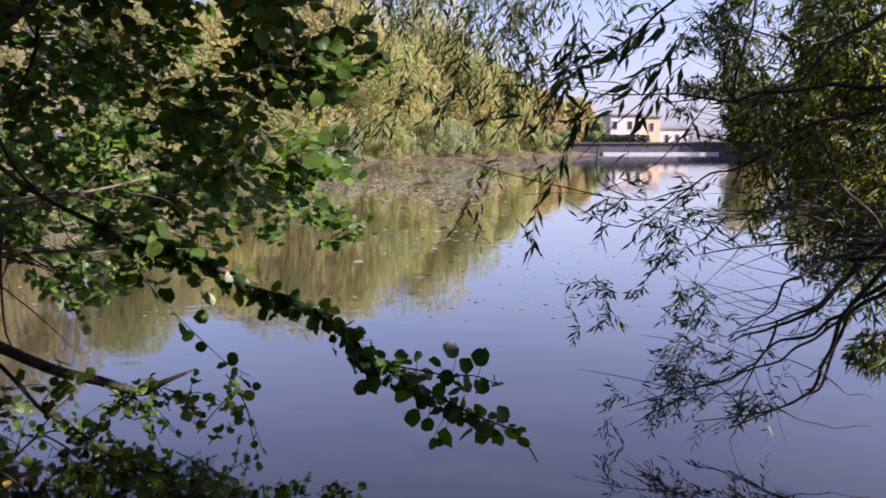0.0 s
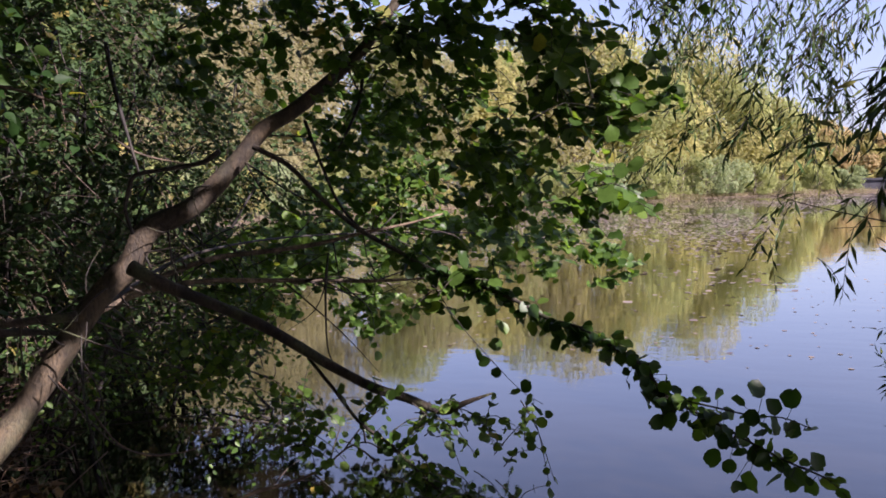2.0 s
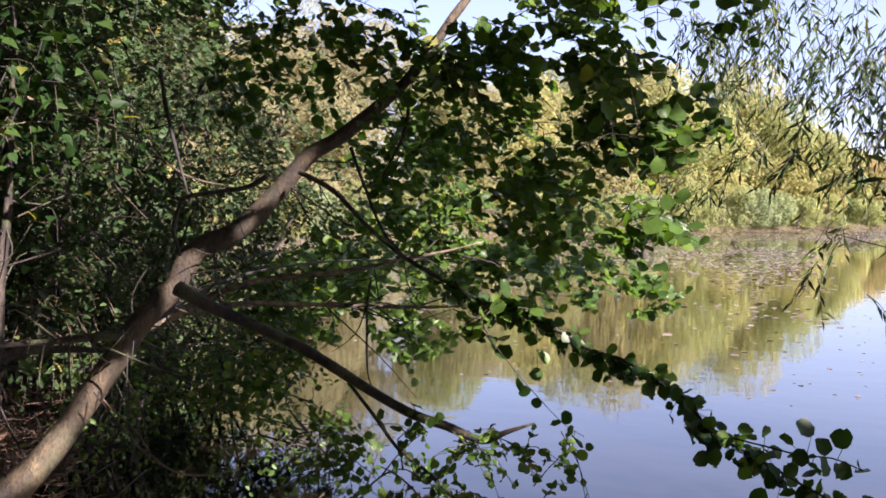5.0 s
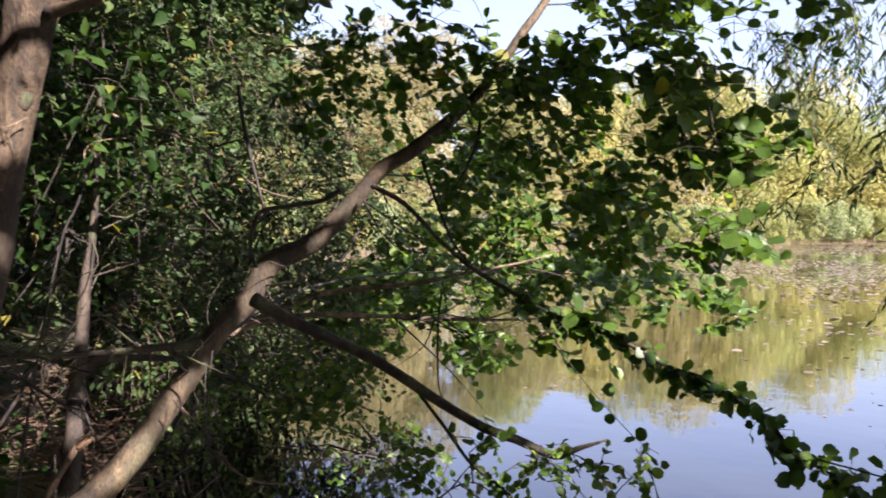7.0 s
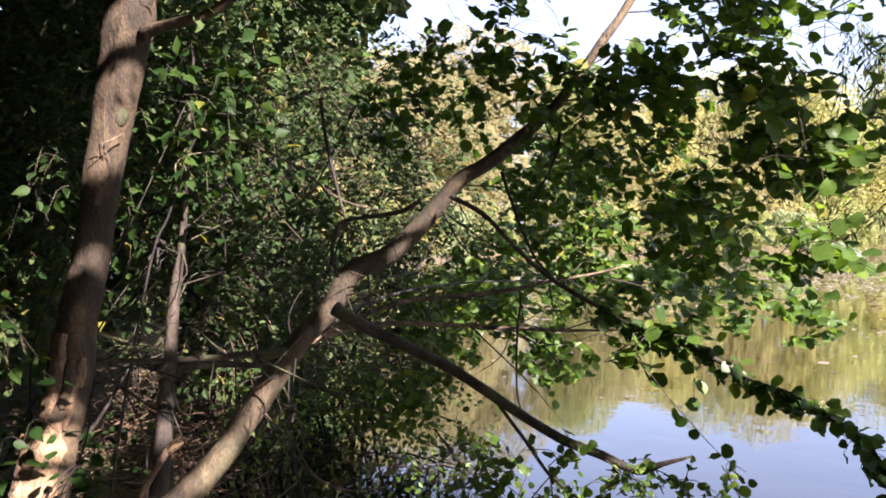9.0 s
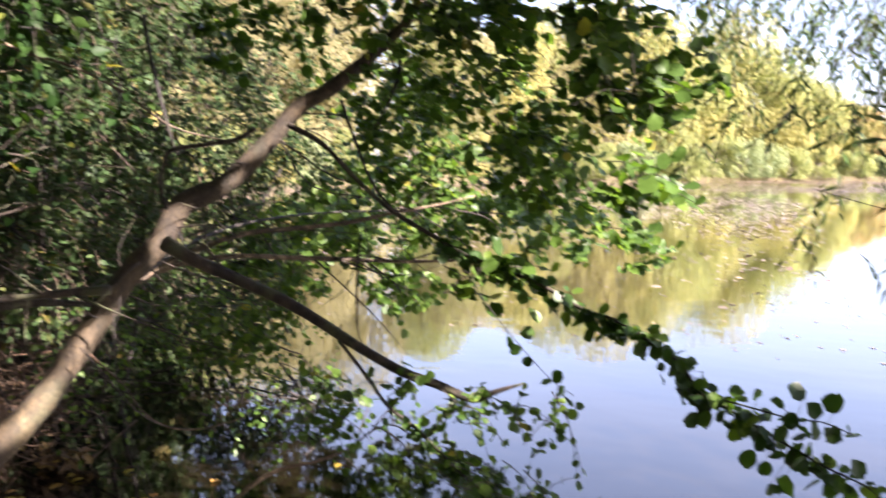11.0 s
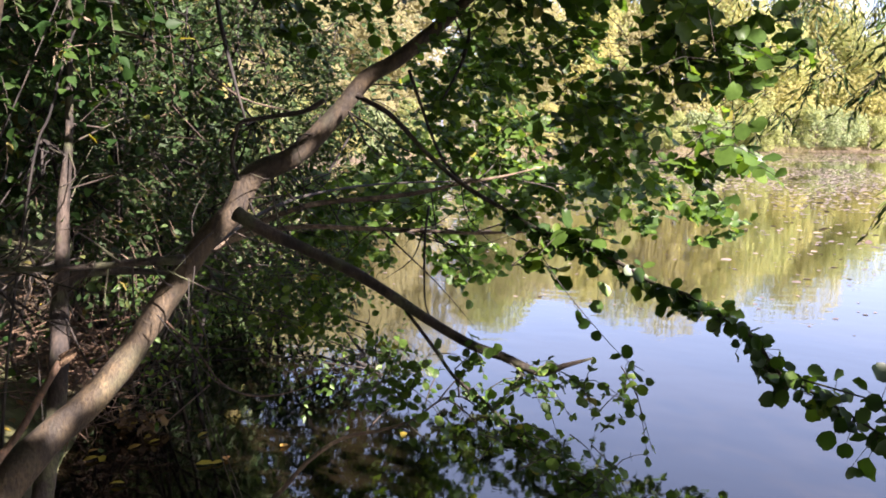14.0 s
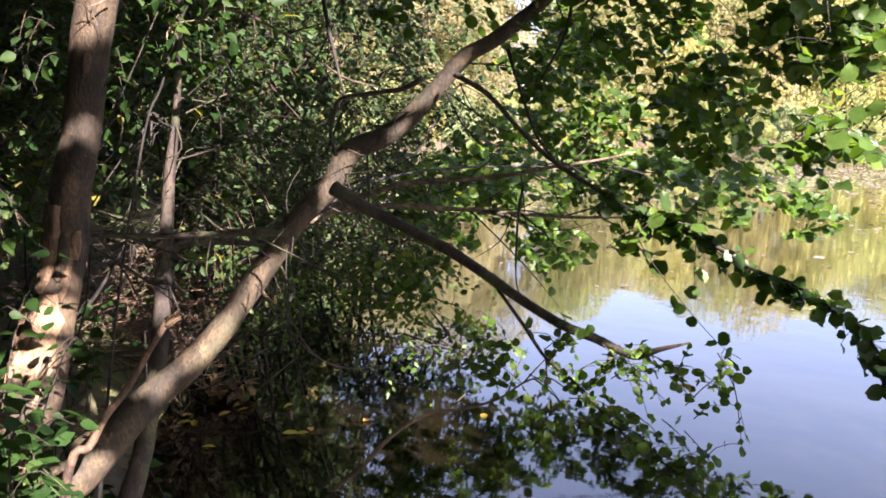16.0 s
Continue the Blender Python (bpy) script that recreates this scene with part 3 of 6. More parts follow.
DANGLE = [(-2.08, 2.08, 1.21, 0.0061), (-2.05, 2.04, 1.06, 0.0060), (-2.01, 2.01, 0.95, 0.0050), (-1.93, 1.98, 0.77, 0.0050), (-1.83, 1.95, 0.60, 0.0049),
    (-1.73, 1.92, 0.44, 0.0039)]
DANGLE_B = [(-2.21, 2.06, 1.07, 0.0073), (-2.15, 2.14, 0.92, 0.0075), (-2.08, 2.22, 0.79, 0.0065), (-2.02, 2.32, 0.73, 0.0055), (-1.96, 2.42, 0.71, 0.0034)]
THORN = [(-1.26, 2.59, 2.11, 0.0091), (-1.27, 2.59, 2.01, 0.0081), (-1.29, 2.57, 1.93, 0.0070), (-1.34, 2.54, 1.82, 0.0040)]
DROP_A = [(-1.51, 2.62, 1.93, 0.0094), (-1.46, 2.61, 1.81, 0.0083), (-1.38, 2.61, 1.63, 0.0072), (-1.30, 2.61, 1.54, 0.0061)]
DROP_B = [(-1.40, 2.56, 1.45, 0.0061), (-1.40, 2.53, 1.33, 0.0061), (-1.38, 2.49, 1.13, 0.0040), (-1.34, 2.46, 1.06, 0.0030)]
DROP_C = [(-0.98, 2.49, 1.35, 0.0038), (-0.88, 2.48, 1.22, 0.0037), (-0.76, 2.46, 1.10, 0.0037), (-0.66, 2.43, 1.02, 0.0028), (-0.59, 2.41, 0.99, 0.0027)]
MASS = [(-1.54, 2.82, 2.35, 0.25, 0.16), (-1.02, 2.93, 2.29, 0.22, 0.16), (-0.60, 2.73, 2.23, 0.14, 0.16), (-1.82, 3.96, 2.03, 0.34, 0.25), (-0.98, 3.00,
    1.93, 0.27, 0.20), (-0.54, 2.78, 1.96, 0.18, 0.16), (-0.38, 2.90, 2.01, 0.19, 0.13), (-1.77, 4.22, 1.66, 0.35, 0.23), (-0.99, 3.42, 1.71, 0.28, 0.18),
    (-0.41, 2.51, 1.68, 0.13, 0.11), (-0.86, 2.60, 1.34, 0.18, 0.08), (-0.47, 2.56, 2.15, 0.11, 0.09)]
MASS_FAR = [(-2.76, 5.75, 1.03, 0.27, 0.36), (-2.57, 5.79, 0.71, 0.27, 0.18), (-1.30, 5.96, 1.27, 0.52, 0.25), (-0.78, 5.89, 1.11, 0.25, 0.17),
    (-3.35, 5.1, 1.05, 0.4, 0.35), (-3.0, 5.4, 1.2, 0.35, 0.3), (-2.55, 6.46, 1.21, 0.43, 0.29), (-3.37, 6.42, 1.50, 0.41, 0.31), (-2.07, 6.63, 1.31, 0.43, 0.24), (-3.86, 6.46, 1.18, 0.42, 0.32)]
REACH_A = [(-2.30, 2.28, 1.20, 0.014), (-2.70, 3.60, 1.35, 0.011), (-2.75, 5.20, 1.35, 0.009), (-1.80, 6.20, 1.30, 0.007), (-0.80, 6.10, 1.20, 0.003)]
REACH_B = [(-2.60, 5.00, 1.46, 0.012), (-3.20, 6.00, 1.40, 0.008), (-3.80, 6.45, 1.25, 0.003)]
MASS_TOP = [(-1.76, 3.31, 2.70, 0.16, 0.11), (-1.0, 3.66, 2.69, 0.22, 0.20), (-2.24, 3.19, 2.56, 0.25, 0.14), (-2.52, 3.30, 2.33, 0.18, 0.15), (-2.08, 3.23, 2.34, 0.16, 0.11), (-0.81, 3.05, 2.49, 0.18, 0.12), (-0.49, 2.81, 2.43, 0.19, 0.13), (-0.25, 2.83,
    2.45, 0.19, 0.13), (-0.62, 3.11, 2.77, 0.48, 0.21), (-1.1, 3.72, 3.09, 0.25, 0.18), (-1.82, 3.50, 3.07, 0.32, 0.18)]
MASS_LOW = [(-1.03, 2.20, 0.87, 0.07, 0.05), (-0.92, 2.18, 0.81, 0.09, 0.05), (-0.81, 2.17, 0.78, 0.09, 0.06), (-0.72, 2.19, 0.74, 0.08, 0.06), (-0.64, 2.16, 0.71, 0.08, 0.06), (-0.58, 2.17, 0.65, 0.07, 0.06), (-0.82, 2.25, 0.96, 0.08, 0.05), (-0.72, 2.28, 0.97, 0.06, 0.04), (-0.62, 2.31, 0.92, 0.05, 0.05), (-0.90, 2.25, 0.97, 0.07, 0.04), (-1.34, 2.17, 0.91, 0.05, 0.05), (-1.27, 2.20, 0.86, 0.05, 0.06), (-1.06, 2.23, 1.02, 0.05, 0.03),
    (-1.61, 2.62, 0.85, 0.16, 0.07), (-2.04, 2.64, 1.02, 0.21, 0.12), (-1.94, 2.84, 1.06, 0.15, 0.10)]
MASS_FILL = [(-1.55, 3.33, 2.14, 0.18, 0.13), (-1.37, 3.43, 1.99, 0.18, 0.12), (-1.69, 3.40, 1.87, 0.16, 0.13), (-1.16, 3.38, 2.14, 0.15, 0.11), (-1.07, 3.43, 1.87, 0.13, 0.10)]
COVER = [(-1.24, 2.56, 2.12, 0.16, 0.11), (-1.43, 2.59, 2.07, 0.13, 0.08), (-1.12, 2.69, 2.25, 0.13, 0.13)]
MASS_HIGH = [(-0.6, 5.2, 3.9, 0.9, 0.35), (0.6, 5.0, 4.2, 0.9, 0.35), (1.5, 4.8, 3.8, 0.7, 0.3), (-0.9, 3.6, 3.4, 0.7, 0.35), (-1.7, 3.2, 3.7, 0.8, 0.4), (0.3, 3.9, 3.6, 0.6, 0.3), (-2.4, 3.0, 3.4, 0.8, 0.4), (-1.2, 2.4, 3.7, 0.8, 0.4), (-2.0, 4.4, 3.6, 0.9, 0.4), (-2.0, 2.2, 4.3, 0.9, 0.5), (-2.8, 3.8, 4.2, 1.0, 0.5), (-0.9, 2.0, 4.6, 0.9, 0.4)]

TRAIL = [(-1.98, 2.07, 1.44, 0.0060), (-1.98, 2.00, 1.27, 0.0055), (-1.96, 1.95, 1.09, 0.0050), (-1.90, 1.91, 0.93, 0.0045), (-1.81, 1.89, 0.76, 0.0040), (-1.73, 1.88, 0.61, 0.0035), (-1.68, 1.87, 0.51, 0.0030)]
DEAD = [(-2.37, 2.19, 1.08, 0.0080), (-2.30, 2.21, 0.99, 0.0072), (-2.22, 2.26, 0.89, 0.0063), (-2.15, 2.31, 0.76, 0.0055), (-2.06, 2.41, 0.69, 0.0047), (-1.92, 2.55, 0.71, 0.0038), (-1.84, 2.67, 0.79, 0.0030)]
DARK = [(-2.69, 1.76, 0.05, 0.0612), (-2.69, 1.86, 0.19, 0.0562), (-2.71, 1.96, 0.39, 0.0512), (-2.74, 2.05, 0.64, 0.0474), (-2.76, 2.10, 0.86, 0.0461),
    (-2.78, 2.13, 1.04, 0.0435), (-2.78, 2.15, 1.18, 0.0374), (-2.78, 2.18, 1.45, 0.0301), (-2.76, 2.20, 1.67, 0.0216), (-2.74, 2.20, 1.89, 0.0179),
    (-2.71, 2.19, 2.10, 0.0143), (-2.67, 2.16, 2.34, 0.0095)]
DARK_ARM = [(-2.78, 2.13, 1.06, 0.0266), (-2.76, 2.19, 1.14, 0.0267), (-2.70, 2.28, 1.15, 0.0219), (-2.59, 2.40, 1.14, 0.0159), (-2.46, 2.53, 1.11, 0.0098)]
GREY = [(-2.54, 1.31, 0.62, 0.0950), (-2.55, 1.40, 0.77, 0.0912), (-2.58, 1.48, 0.93, 0.0791), (-2.59, 1.53, 1.05, 0.0689), (-2.60, 1.58, 1.19, 0.0650),
    (-2.62, 1.62, 1.38, 0.0631), (-2.62, 1.67, 1.59, 0.0613), (-2.61, 1.70, 1.81, 0.0615), (-2.58, 1.73, 2.07, 0.0639), (-2.54, 1.74, 2.26, 0.0684),
    (-2.51, 1.75, 2.42, 0.0772), (-2.47, 1.75, 2.57, 0.0667), (-2.40, 1.73, 2.81, 0.0540), (-2.28, 1.67, 3.12, 0.0380)]
GREY_ARM = [(-2.42, 1.73, 2.37, 0.0313), (-2.37, 1.76, 2.39, 0.0270), (-2.31, 1.80, 2.41, 0.0248), (-2.23, 1.85, 2.44, 0.0226), (-2.12, 1.90, 2.52, 0.0184),
    (-2.00, 1.93, 2.65, 0.0101)]
STUB = [(-2.37, 1.40, 0.57, 0.0259), (-2.34, 1.45, 0.63, 0.0238), (-2.32, 1.50, 0.72, 0.0217), (-2.29, 1.57, 0.81, 0.0196), (-2.26, 1.63, 0.92, 0.0185),
    (-2.23, 1.67, 1.00, 0.0194), (-2.20, 1.69, 1.02, 0.0096)]


def build_alder():
    tree = thing("alder_tree", (LEAN[0][0], LEAN[0][1], ground_z(*LEAN[0][:2]) - 0.02), "alder leaning far out over the pond, leafy and broken-branched", "tree")
    foot = [(LEAN[0][0] - 0.06, LEAN[0][1] - 0.08, ground_z(*LEAN[0][:2]) - 0.25, 0.15)]
    part("trunk", Shape().tube(foot + [(x, y, z, r * (0.70 + 0.08 * z + 0.9 * max(0.0, 0.45 - z))) for x, y, z, r in LEAN] + [(x, y, z, r * 0.72) for x, y, z, r in LEAN_TOP[1:]], 16, 0.12, 6).mesh("trunk", M_BARK), tree, "smooth grey-brown leaning trunk")
    for name, pts, mat, sides in (("broken_limb", [(x, y, z, r * 1.18) for x, y, z, r in STICK], M_DARK, 12), ("long_limb", LONG, M_DARK, 8), ("limb", LONG_FORK, M_DARK, 5), ("limb", TWIG_LOW, M_DARK, 6),
                                  ("limb", PALE_A, M_PALE, 8), ("limb", PALE_B, M_PALE, 8), ("limb", [(x, y, z, r * 1.12) for x, y, z, r in ARM], M_DARK, 8), ("limb", [(x, y, z, r * 1.3) for x, y, z, r in CURL_B], M_TWIG, 6),
                                  ("limb", [(x, y, z, r * 0.95) for x, y, z, r in HANG_A], M_TWIG, 6), ("limb", [(x, y, z, r * 0.8) for x, y, z, r in ARC], M_PALE, 6), ("twig", [(x, y, z, r * 0.5) for x, y, z, r in DANGLE], M_TWIG, 5), ("twig", [(x, y, z, r * 0.5) for x, y, z, r in DANGLE_B], M_TWIG, 5),
                                  ("twig", [(x, y, z, r * 0.55) for x, y, z, r in TRAIL[1:]], M_TWIG, 5), ("twig", [(x, y, z, r * 0.7) for x, y, z, r in DEAD], M_SNAG, 6), ("limb", REACH_A, M_TWIG, 6), ("limb", REACH_B, M_TWIG, 5), ("twig", THORN, M_TWIG, 6), ("twig", DROP_A, M_TWIG, 5), ("twig", DROP_B, M_TWIG, 5), ("twig", [(x, y, z, r * 0.55) for x, y, z, r in DROP_C], M_TWIG, 4)):
        fmt_limb(name, pts, tree, mat, sides, 0.07 if name == "broken_limb" else 0.15)
    # leafy twigs through the crown
    wood = Shape()
    sets = []
    for blobs, count, size, leaves in ((MASS, 430, 0.058, 7), (MASS_FAR, 470, 0.082, 7), (MASS_TOP, 250, 0.061, 7), (MASS_FILL, 60, 0.052, 7), (COVER, 30, 0.05, 7), (MASS_LOW, 170, 0.036, 6), (MASS_HIGH, 1700, 0.08, 8)):
        s, d = in_blobs(blobs, count)
        way = np.array([0.75, 0.1, 0.0]) + unit(count) * 0.8
        sets.append(leaf_twigs(s - way * 0.1, way, 0.2, leaves, size, 0.25, wood, 0.5, (0.25, -0.45, 0.75)))
    for pts, count in ((LEAN[5:], 26), (ARM, 16), (PALE_A, 22), (PALE_B, 18), (DARK[4:], 14), (LEAN_TOP, 16)):
        for k in range(count):
            a = along_limb(pts, rng.uniform(0.05, 0.9))
            w = unit(1)[0] + np.array([0.3, 0.3, -0.15])
            L = rng.uniform(0.15, 0.5)
            b = a + w * L * 0.5 + rng.normal(size=3) * 0.05
            wood.tube([(*a, .0045), (*b, .003), (*(b + w * L * 0.4 + rng.normal(size=3) * 0.07), .001)], 4, 0, 3, False)
    P, A, U, S = (np.concatenate([q[i] for q in sets]) for i in range(4))
    lit = shade_only(P)
    P, A, U, S = P[lit], A[lit], U[lit], S[lit]
    part("twig_mass", wood.mesh("twig_mass", M_DARK), tree, "thin dark twigs", kind="stuff")
    part("crown", leaf_mesh("crown", LEAF_ROUND, P, A, U, S, M_ALDER, 0.022), tree, "dark green rounded alder leaves", kind="stuff")
    # leaves of the long overhanging limb, one by one
    still, ahead, above = np.zeros((1, 3)), np.array([[0.0, 1, 0]]), np.array([[0.0, 0, 1]])
    ones = [leaf_mesh("leaf", LEAF_ROUND, still, ahead, above, [1.0], M_ALDER_ONE, 0.018) for k in range(14)]
    stalks = Shape()
    for pts, lo, hi, count, size, spread in ((LONG, 0.3, 0.84, 300, 0.041, 0.06), (LONG, 0.84, 0.97, 34, 0.036, 0.03), (LONG_FORK, 0.1, 1.0, 8, 0.036, 0.02), (DROP_C, 0.4, 1.0, 8, 0.046, 0.02), (TWIG_LOW, 0.3, 1.0, 80, 0.033, 0.075)):
        t = np.sort(rng.uniform(lo, hi, count))
        q = along_limb(pts, t)
        way = along_limb(pts, np.minimum(t + 0.03, 1.0)) - along_limb(pts, np.maximum(t - 0.03, 0))
        way /= np.linalg.norm(way, axis=1, keepdims=True)
        off = unit(count) * spread * rng.random((count, 1))
        off[:, 2] -= 0.01
        a = way * 0.5 + unit(count) * 0.9 + np.array([0, 0, -0.25])
        u = np.array([0.2, -0.5, 0.8]) + rng.normal(size=(count, 3)) * 0.55
        rot = frames_of(a, u)
        for i in range(count):
            p = q[i] + off[i]
            stalks.tube([(*q[i], 0.0012), (*p, 0.0009)], 3, 0, 1, False)
            ob = new("leaf", ones[int(rng.integers(14))])
            ob.parent = tree
            m = Matrix(rot[i].tolist()).to_4x4()
            ob.matrix_basis = Matrix.Translation(Vector(p) - tree.location) @ m @ Matrix.Scale(float(size * rng.uniform(0.55, 1.3)), 4)
    for x, y, z, size in TIP_LEAVES:
        at = Vector((x, y, z))
        near = Vector(min((along_limb(q, t) for q in (LONG, LONG_FORK) for t in np.linspace(0.6, 1, 30)), key=lambda e: (Vector(e) - at).length))
        way = np.array((at - near).normalized()) + rng.normal(size=3) * 0.25
        turn = frames_of(way[None], np.array([[0.15, -0.85, 0.5]]) + rng.normal(size=(1, 3)) * 0.42)[0]
        base = at - Vector(turn[:, 1]) * size * 0.5
        stalks.tube([(*near, 0.0012), (*base, 0.0009)], 3, 0, 1, False)
        ob = new("leaf", ones[int(rng.integers(14))])
        ob.parent = tree
        ob.matrix_basis = Matrix.Translation(base - tree.location) @ Matrix(turn.tolist()).to_4x4() @ Matrix.Scale(float(size), 4)
    part("stalk_mass", stalks.mesh("stalk_mass", M_DARK), tree, kind="stuff")
    # branch that has sunk into the water
    sunk = thing("sunken_branch", (SUNKEN[0][0], SUNKEN[0][1], -0.3), "dead pale branch reaching out of the dark water", "branch")
    fmt_limb("limb", [(x, y, z, r * 0.58) for x, y, z, r in SUNKEN], sunk, M_PALE, 8, 0.15)
    fork = Shape()
    for k in range(7):
        s = along_limb(SUNKEN, 0.55 + 0.06 * k)
        w = unit(1)[0] * 0.18 + np.array([0.1, 0, 0.02])
        fork.tube([(*s, .004), (*(s + w * 0.5 + [0, 0, .02]), .003), (*(s + w), .001)], 4, 0, 2)
    part("twig_mass", fork.mesh("twig_mass", M_DARK), sunk, kind="stuff")


build_alder()

# ---- the upright trees on the bank ----

def bark_patch(name, pts, t0, t1, a0, a1, mat, parent):
    """A ragged patch lying on a limb, between two heights and two directions (0 is +x, counted towards +y)."""
    v, f, rows, cols = [], [], 10, 9
    rad = np.array(pts)[:, 3]
    for i in range(rows + 1):
        t = t0 + (t1 - t0) * i / rows
        c = along_limb(pts, t)
        r = np.interp(t, np.linspace(0, 1, len(rad)), rad)
        half = math.sin(math.pi * (0.08 + 0.84 * i / rows)) ** 0.6 * (1 + 0.3 * noise.noise(Vector((t * 40, 1, 2))))
        for k in range(cols + 1):
            u = 2 * k / cols - 1
            a = (a0 + a1) / 2 + (a1 - a0) / 2 * u * half + 0.12 * noise.noise(Vector((t * 60, u * 3, 5)))
            lift = 1.1 + 0.05 * (1 - u * u) * math.sin(math.pi * i / rows) - 0.16 * abs(u) ** 4
            v.append((c[0] + r * lift * math.cos(a), c[1] + r * lift * math.sin(a), c[2]))
    for i in range(rows):
        for k in range(cols):
            s = i * (cols + 1) + k
            f.append((s, s + 1, s + cols + 2, s + cols + 1))
    shape = Shape()
    shape.v, shape.f = v, f
    part(name, shape.mesh(name, mat), parent, "rough orange torn bark" if mat is M_RAW else "loose dark bark scale")


def build_bank_trees():
    z = ground_z(GREY[0][0], GREY[0][1])
    grey = thing("grey_tree", (GREY[0][0], GREY[0][1], z), "upright young tree with sunlit grey-brown bark on the bank", "tree")
    foot = [(GREY[0][0] - 0.01, GREY[0][1] - 0.05, z - 0.15, 0.12)]
    part("trunk", Shape().tube(foot + [(x, y, z, r * (1.02 + 0.12 * max(0.0, z - 1.7))) for x, y, z, r in GREY], 16, 0.1, 6).mesh("trunk", M_GREY), grey)
    fmt_limb("limb", GREY_ARM, grey, M_GREY, 10, 0.1)
    s, d = in_blobs([(-2.5, 2.1, 2.75, 0.5, 0.35), (-3.0, 2.0, 2.3, 0.4, 0.5), (-2.1, 2.3, 2.9, 0.5, 0.3), (-2.4, 1.4, 3.4, 0.9, 0.5), (-3.2, 2.4, 3.5, 0.9, 0.5), (-1.6, 1.2, 3.6, 0.9, 0.4), (-3.2, 0.6, 3.4, 0.9, 0.6), (-1.8, 0.6, 4.4, 0.9, 0.4)], 820)
    wood = Shape()
    P, A, U, S = leaf_twigs(s, d + [0.3, -0.2, -0.2], 0.2, 6, 0.055, 0.4, wood)
    lit = shade_only(P)
    P, A, U, S = P[lit], A[lit], U[lit], S[lit]
    part("twig_mass", wood.mesh("twig_mass", M_GREY), grey, kind="stuff")
    part("crown", leaf_mesh("crown", LEAF_OVAL, P, A, U, S, M_SHRUB), grey, kind="stuff")
    for t0, t1, a0, a1, mat, nm in ((0.02, 0.2, 4.2, 6.3, M_RAW, "torn_bark"), (0.2, 0.31, 4.1, 5.4, M_RAW, "torn_bark"), (0.475, 0.5, 5.3, 5.8, M_RAW, "bark_scar"), (0.73, 0.752, 5.7, 6.7, M_DARK, "knot"), (0.58, 0.602, 5.6, 6.6, M_DARK, "knot")):
        bark_patch(nm, [(x, y, z, r * 1.02) for x, y, z, r in GREY], t0, t1, a0, a1, mat, grey)
    for k in range(16):
        t0, a0 = rng.uniform(0.0, 0.26), rng.uniform(3.9, 5.9)
        bark_patch("bark_flake", [(x, y, z, r * rng.uniform(1.03, 1.09)) for x, y, z, r in GREY], t0, t0 + rng.uniform(0.03, 0.08), a0, a0 + rng.uniform(0.25, 0.7), M_RAW if k % 3 else M_GREY, grey)
    dark = thing("dark_tree", (DARK[0][0], DARK[0][1], ground_z(DARK[0][0], DARK[0][1])), "thin dark-barked stem growing from the waterline", "tree")
    part("trunk", Shape().tube([(DARK[0][0], DARK[0][1] - 0.02, -0.2, 0.05)] + [(x, y, z, r * 0.75) for x, y, z, r in DARK], 12, 0.14, 5).mesh("trunk", M_DARK), dark)
    fmt_limb("limb", DARK_ARM, dark, M_DARK, 8, 0.12)
    stub = thing("broken_stem", (STUB[0][0], STUB[0][1], ground_z(STUB[0][0], STUB[0][1])), "snapped brown stem with a pale torn end", "branch")
    low = [(STUB[0][0] - 0.05, STUB[0][1] - 0.07, ground_z(STUB[0][0], STUB[0][1]) - 0.1, 0.03)]
    fmt_limb("limb", [(x, y, z, r * 0.75) for x, y, z, r in low + STUB[:-1]], stub, M_SNAG, 10, 0.15)
    torn = Shape()
    e = STUB[-2]
    for k in range(6):
        w = unit(1)[0] * 0.012
        torn.tube([(e[0] + w[0], e[1] + w[1], e[2] + w[2], .008), (e[0] + 0.03 + w[0], e[1] + .03, e[2] + .03 + w[2], .002)], 4, 0, 1)
    part("torn_end", torn.mesh("torn_end", M_RAW), stub, "pale orange torn wood")


build_bank_trees()

# ---- a slim sapling between the upright trees ----
SAP_A = [(-2.68, 1.82, 0.9, 0.011), (-2.60, 1.91, 1.59, 0.0099), (-2.55, 1.95, 1.76, 0.0099), (-2.50, 1.98, 1.95, 0.0087), (-2.42, 2.01, 2.13, 0.0065), (-2.37, 2.02, 2.27, 0.0043)]
SAP_B = [(-2.78, 1.55, 1.1, 0.008), (-2.70, 1.60, 1.53, 0.0073), (-2.63, 1.66, 1.66, 0.0073), (-2.56, 1.72, 1.75, 0.0062), (-2.50, 1.75, 1.84, 0.0041)]
SAP_LEAVES = [(-2.40, 1.85, 2.18, 0.10, 0.08), (-2.45, 1.81, 2.10, 0.06, 0.06), (-2.43, 2.00, 2.04, 0.08, 0.07), (-2.51, 1.92, 1.99, 0.07, 0.05), (-2.37, 2.02, 2.23, 0.10, 0.10), (-2.86, 1.90, 1.92, 0.15, 0.10), (-2.90, 2.00, 1.61, 0.12, 0.08)]


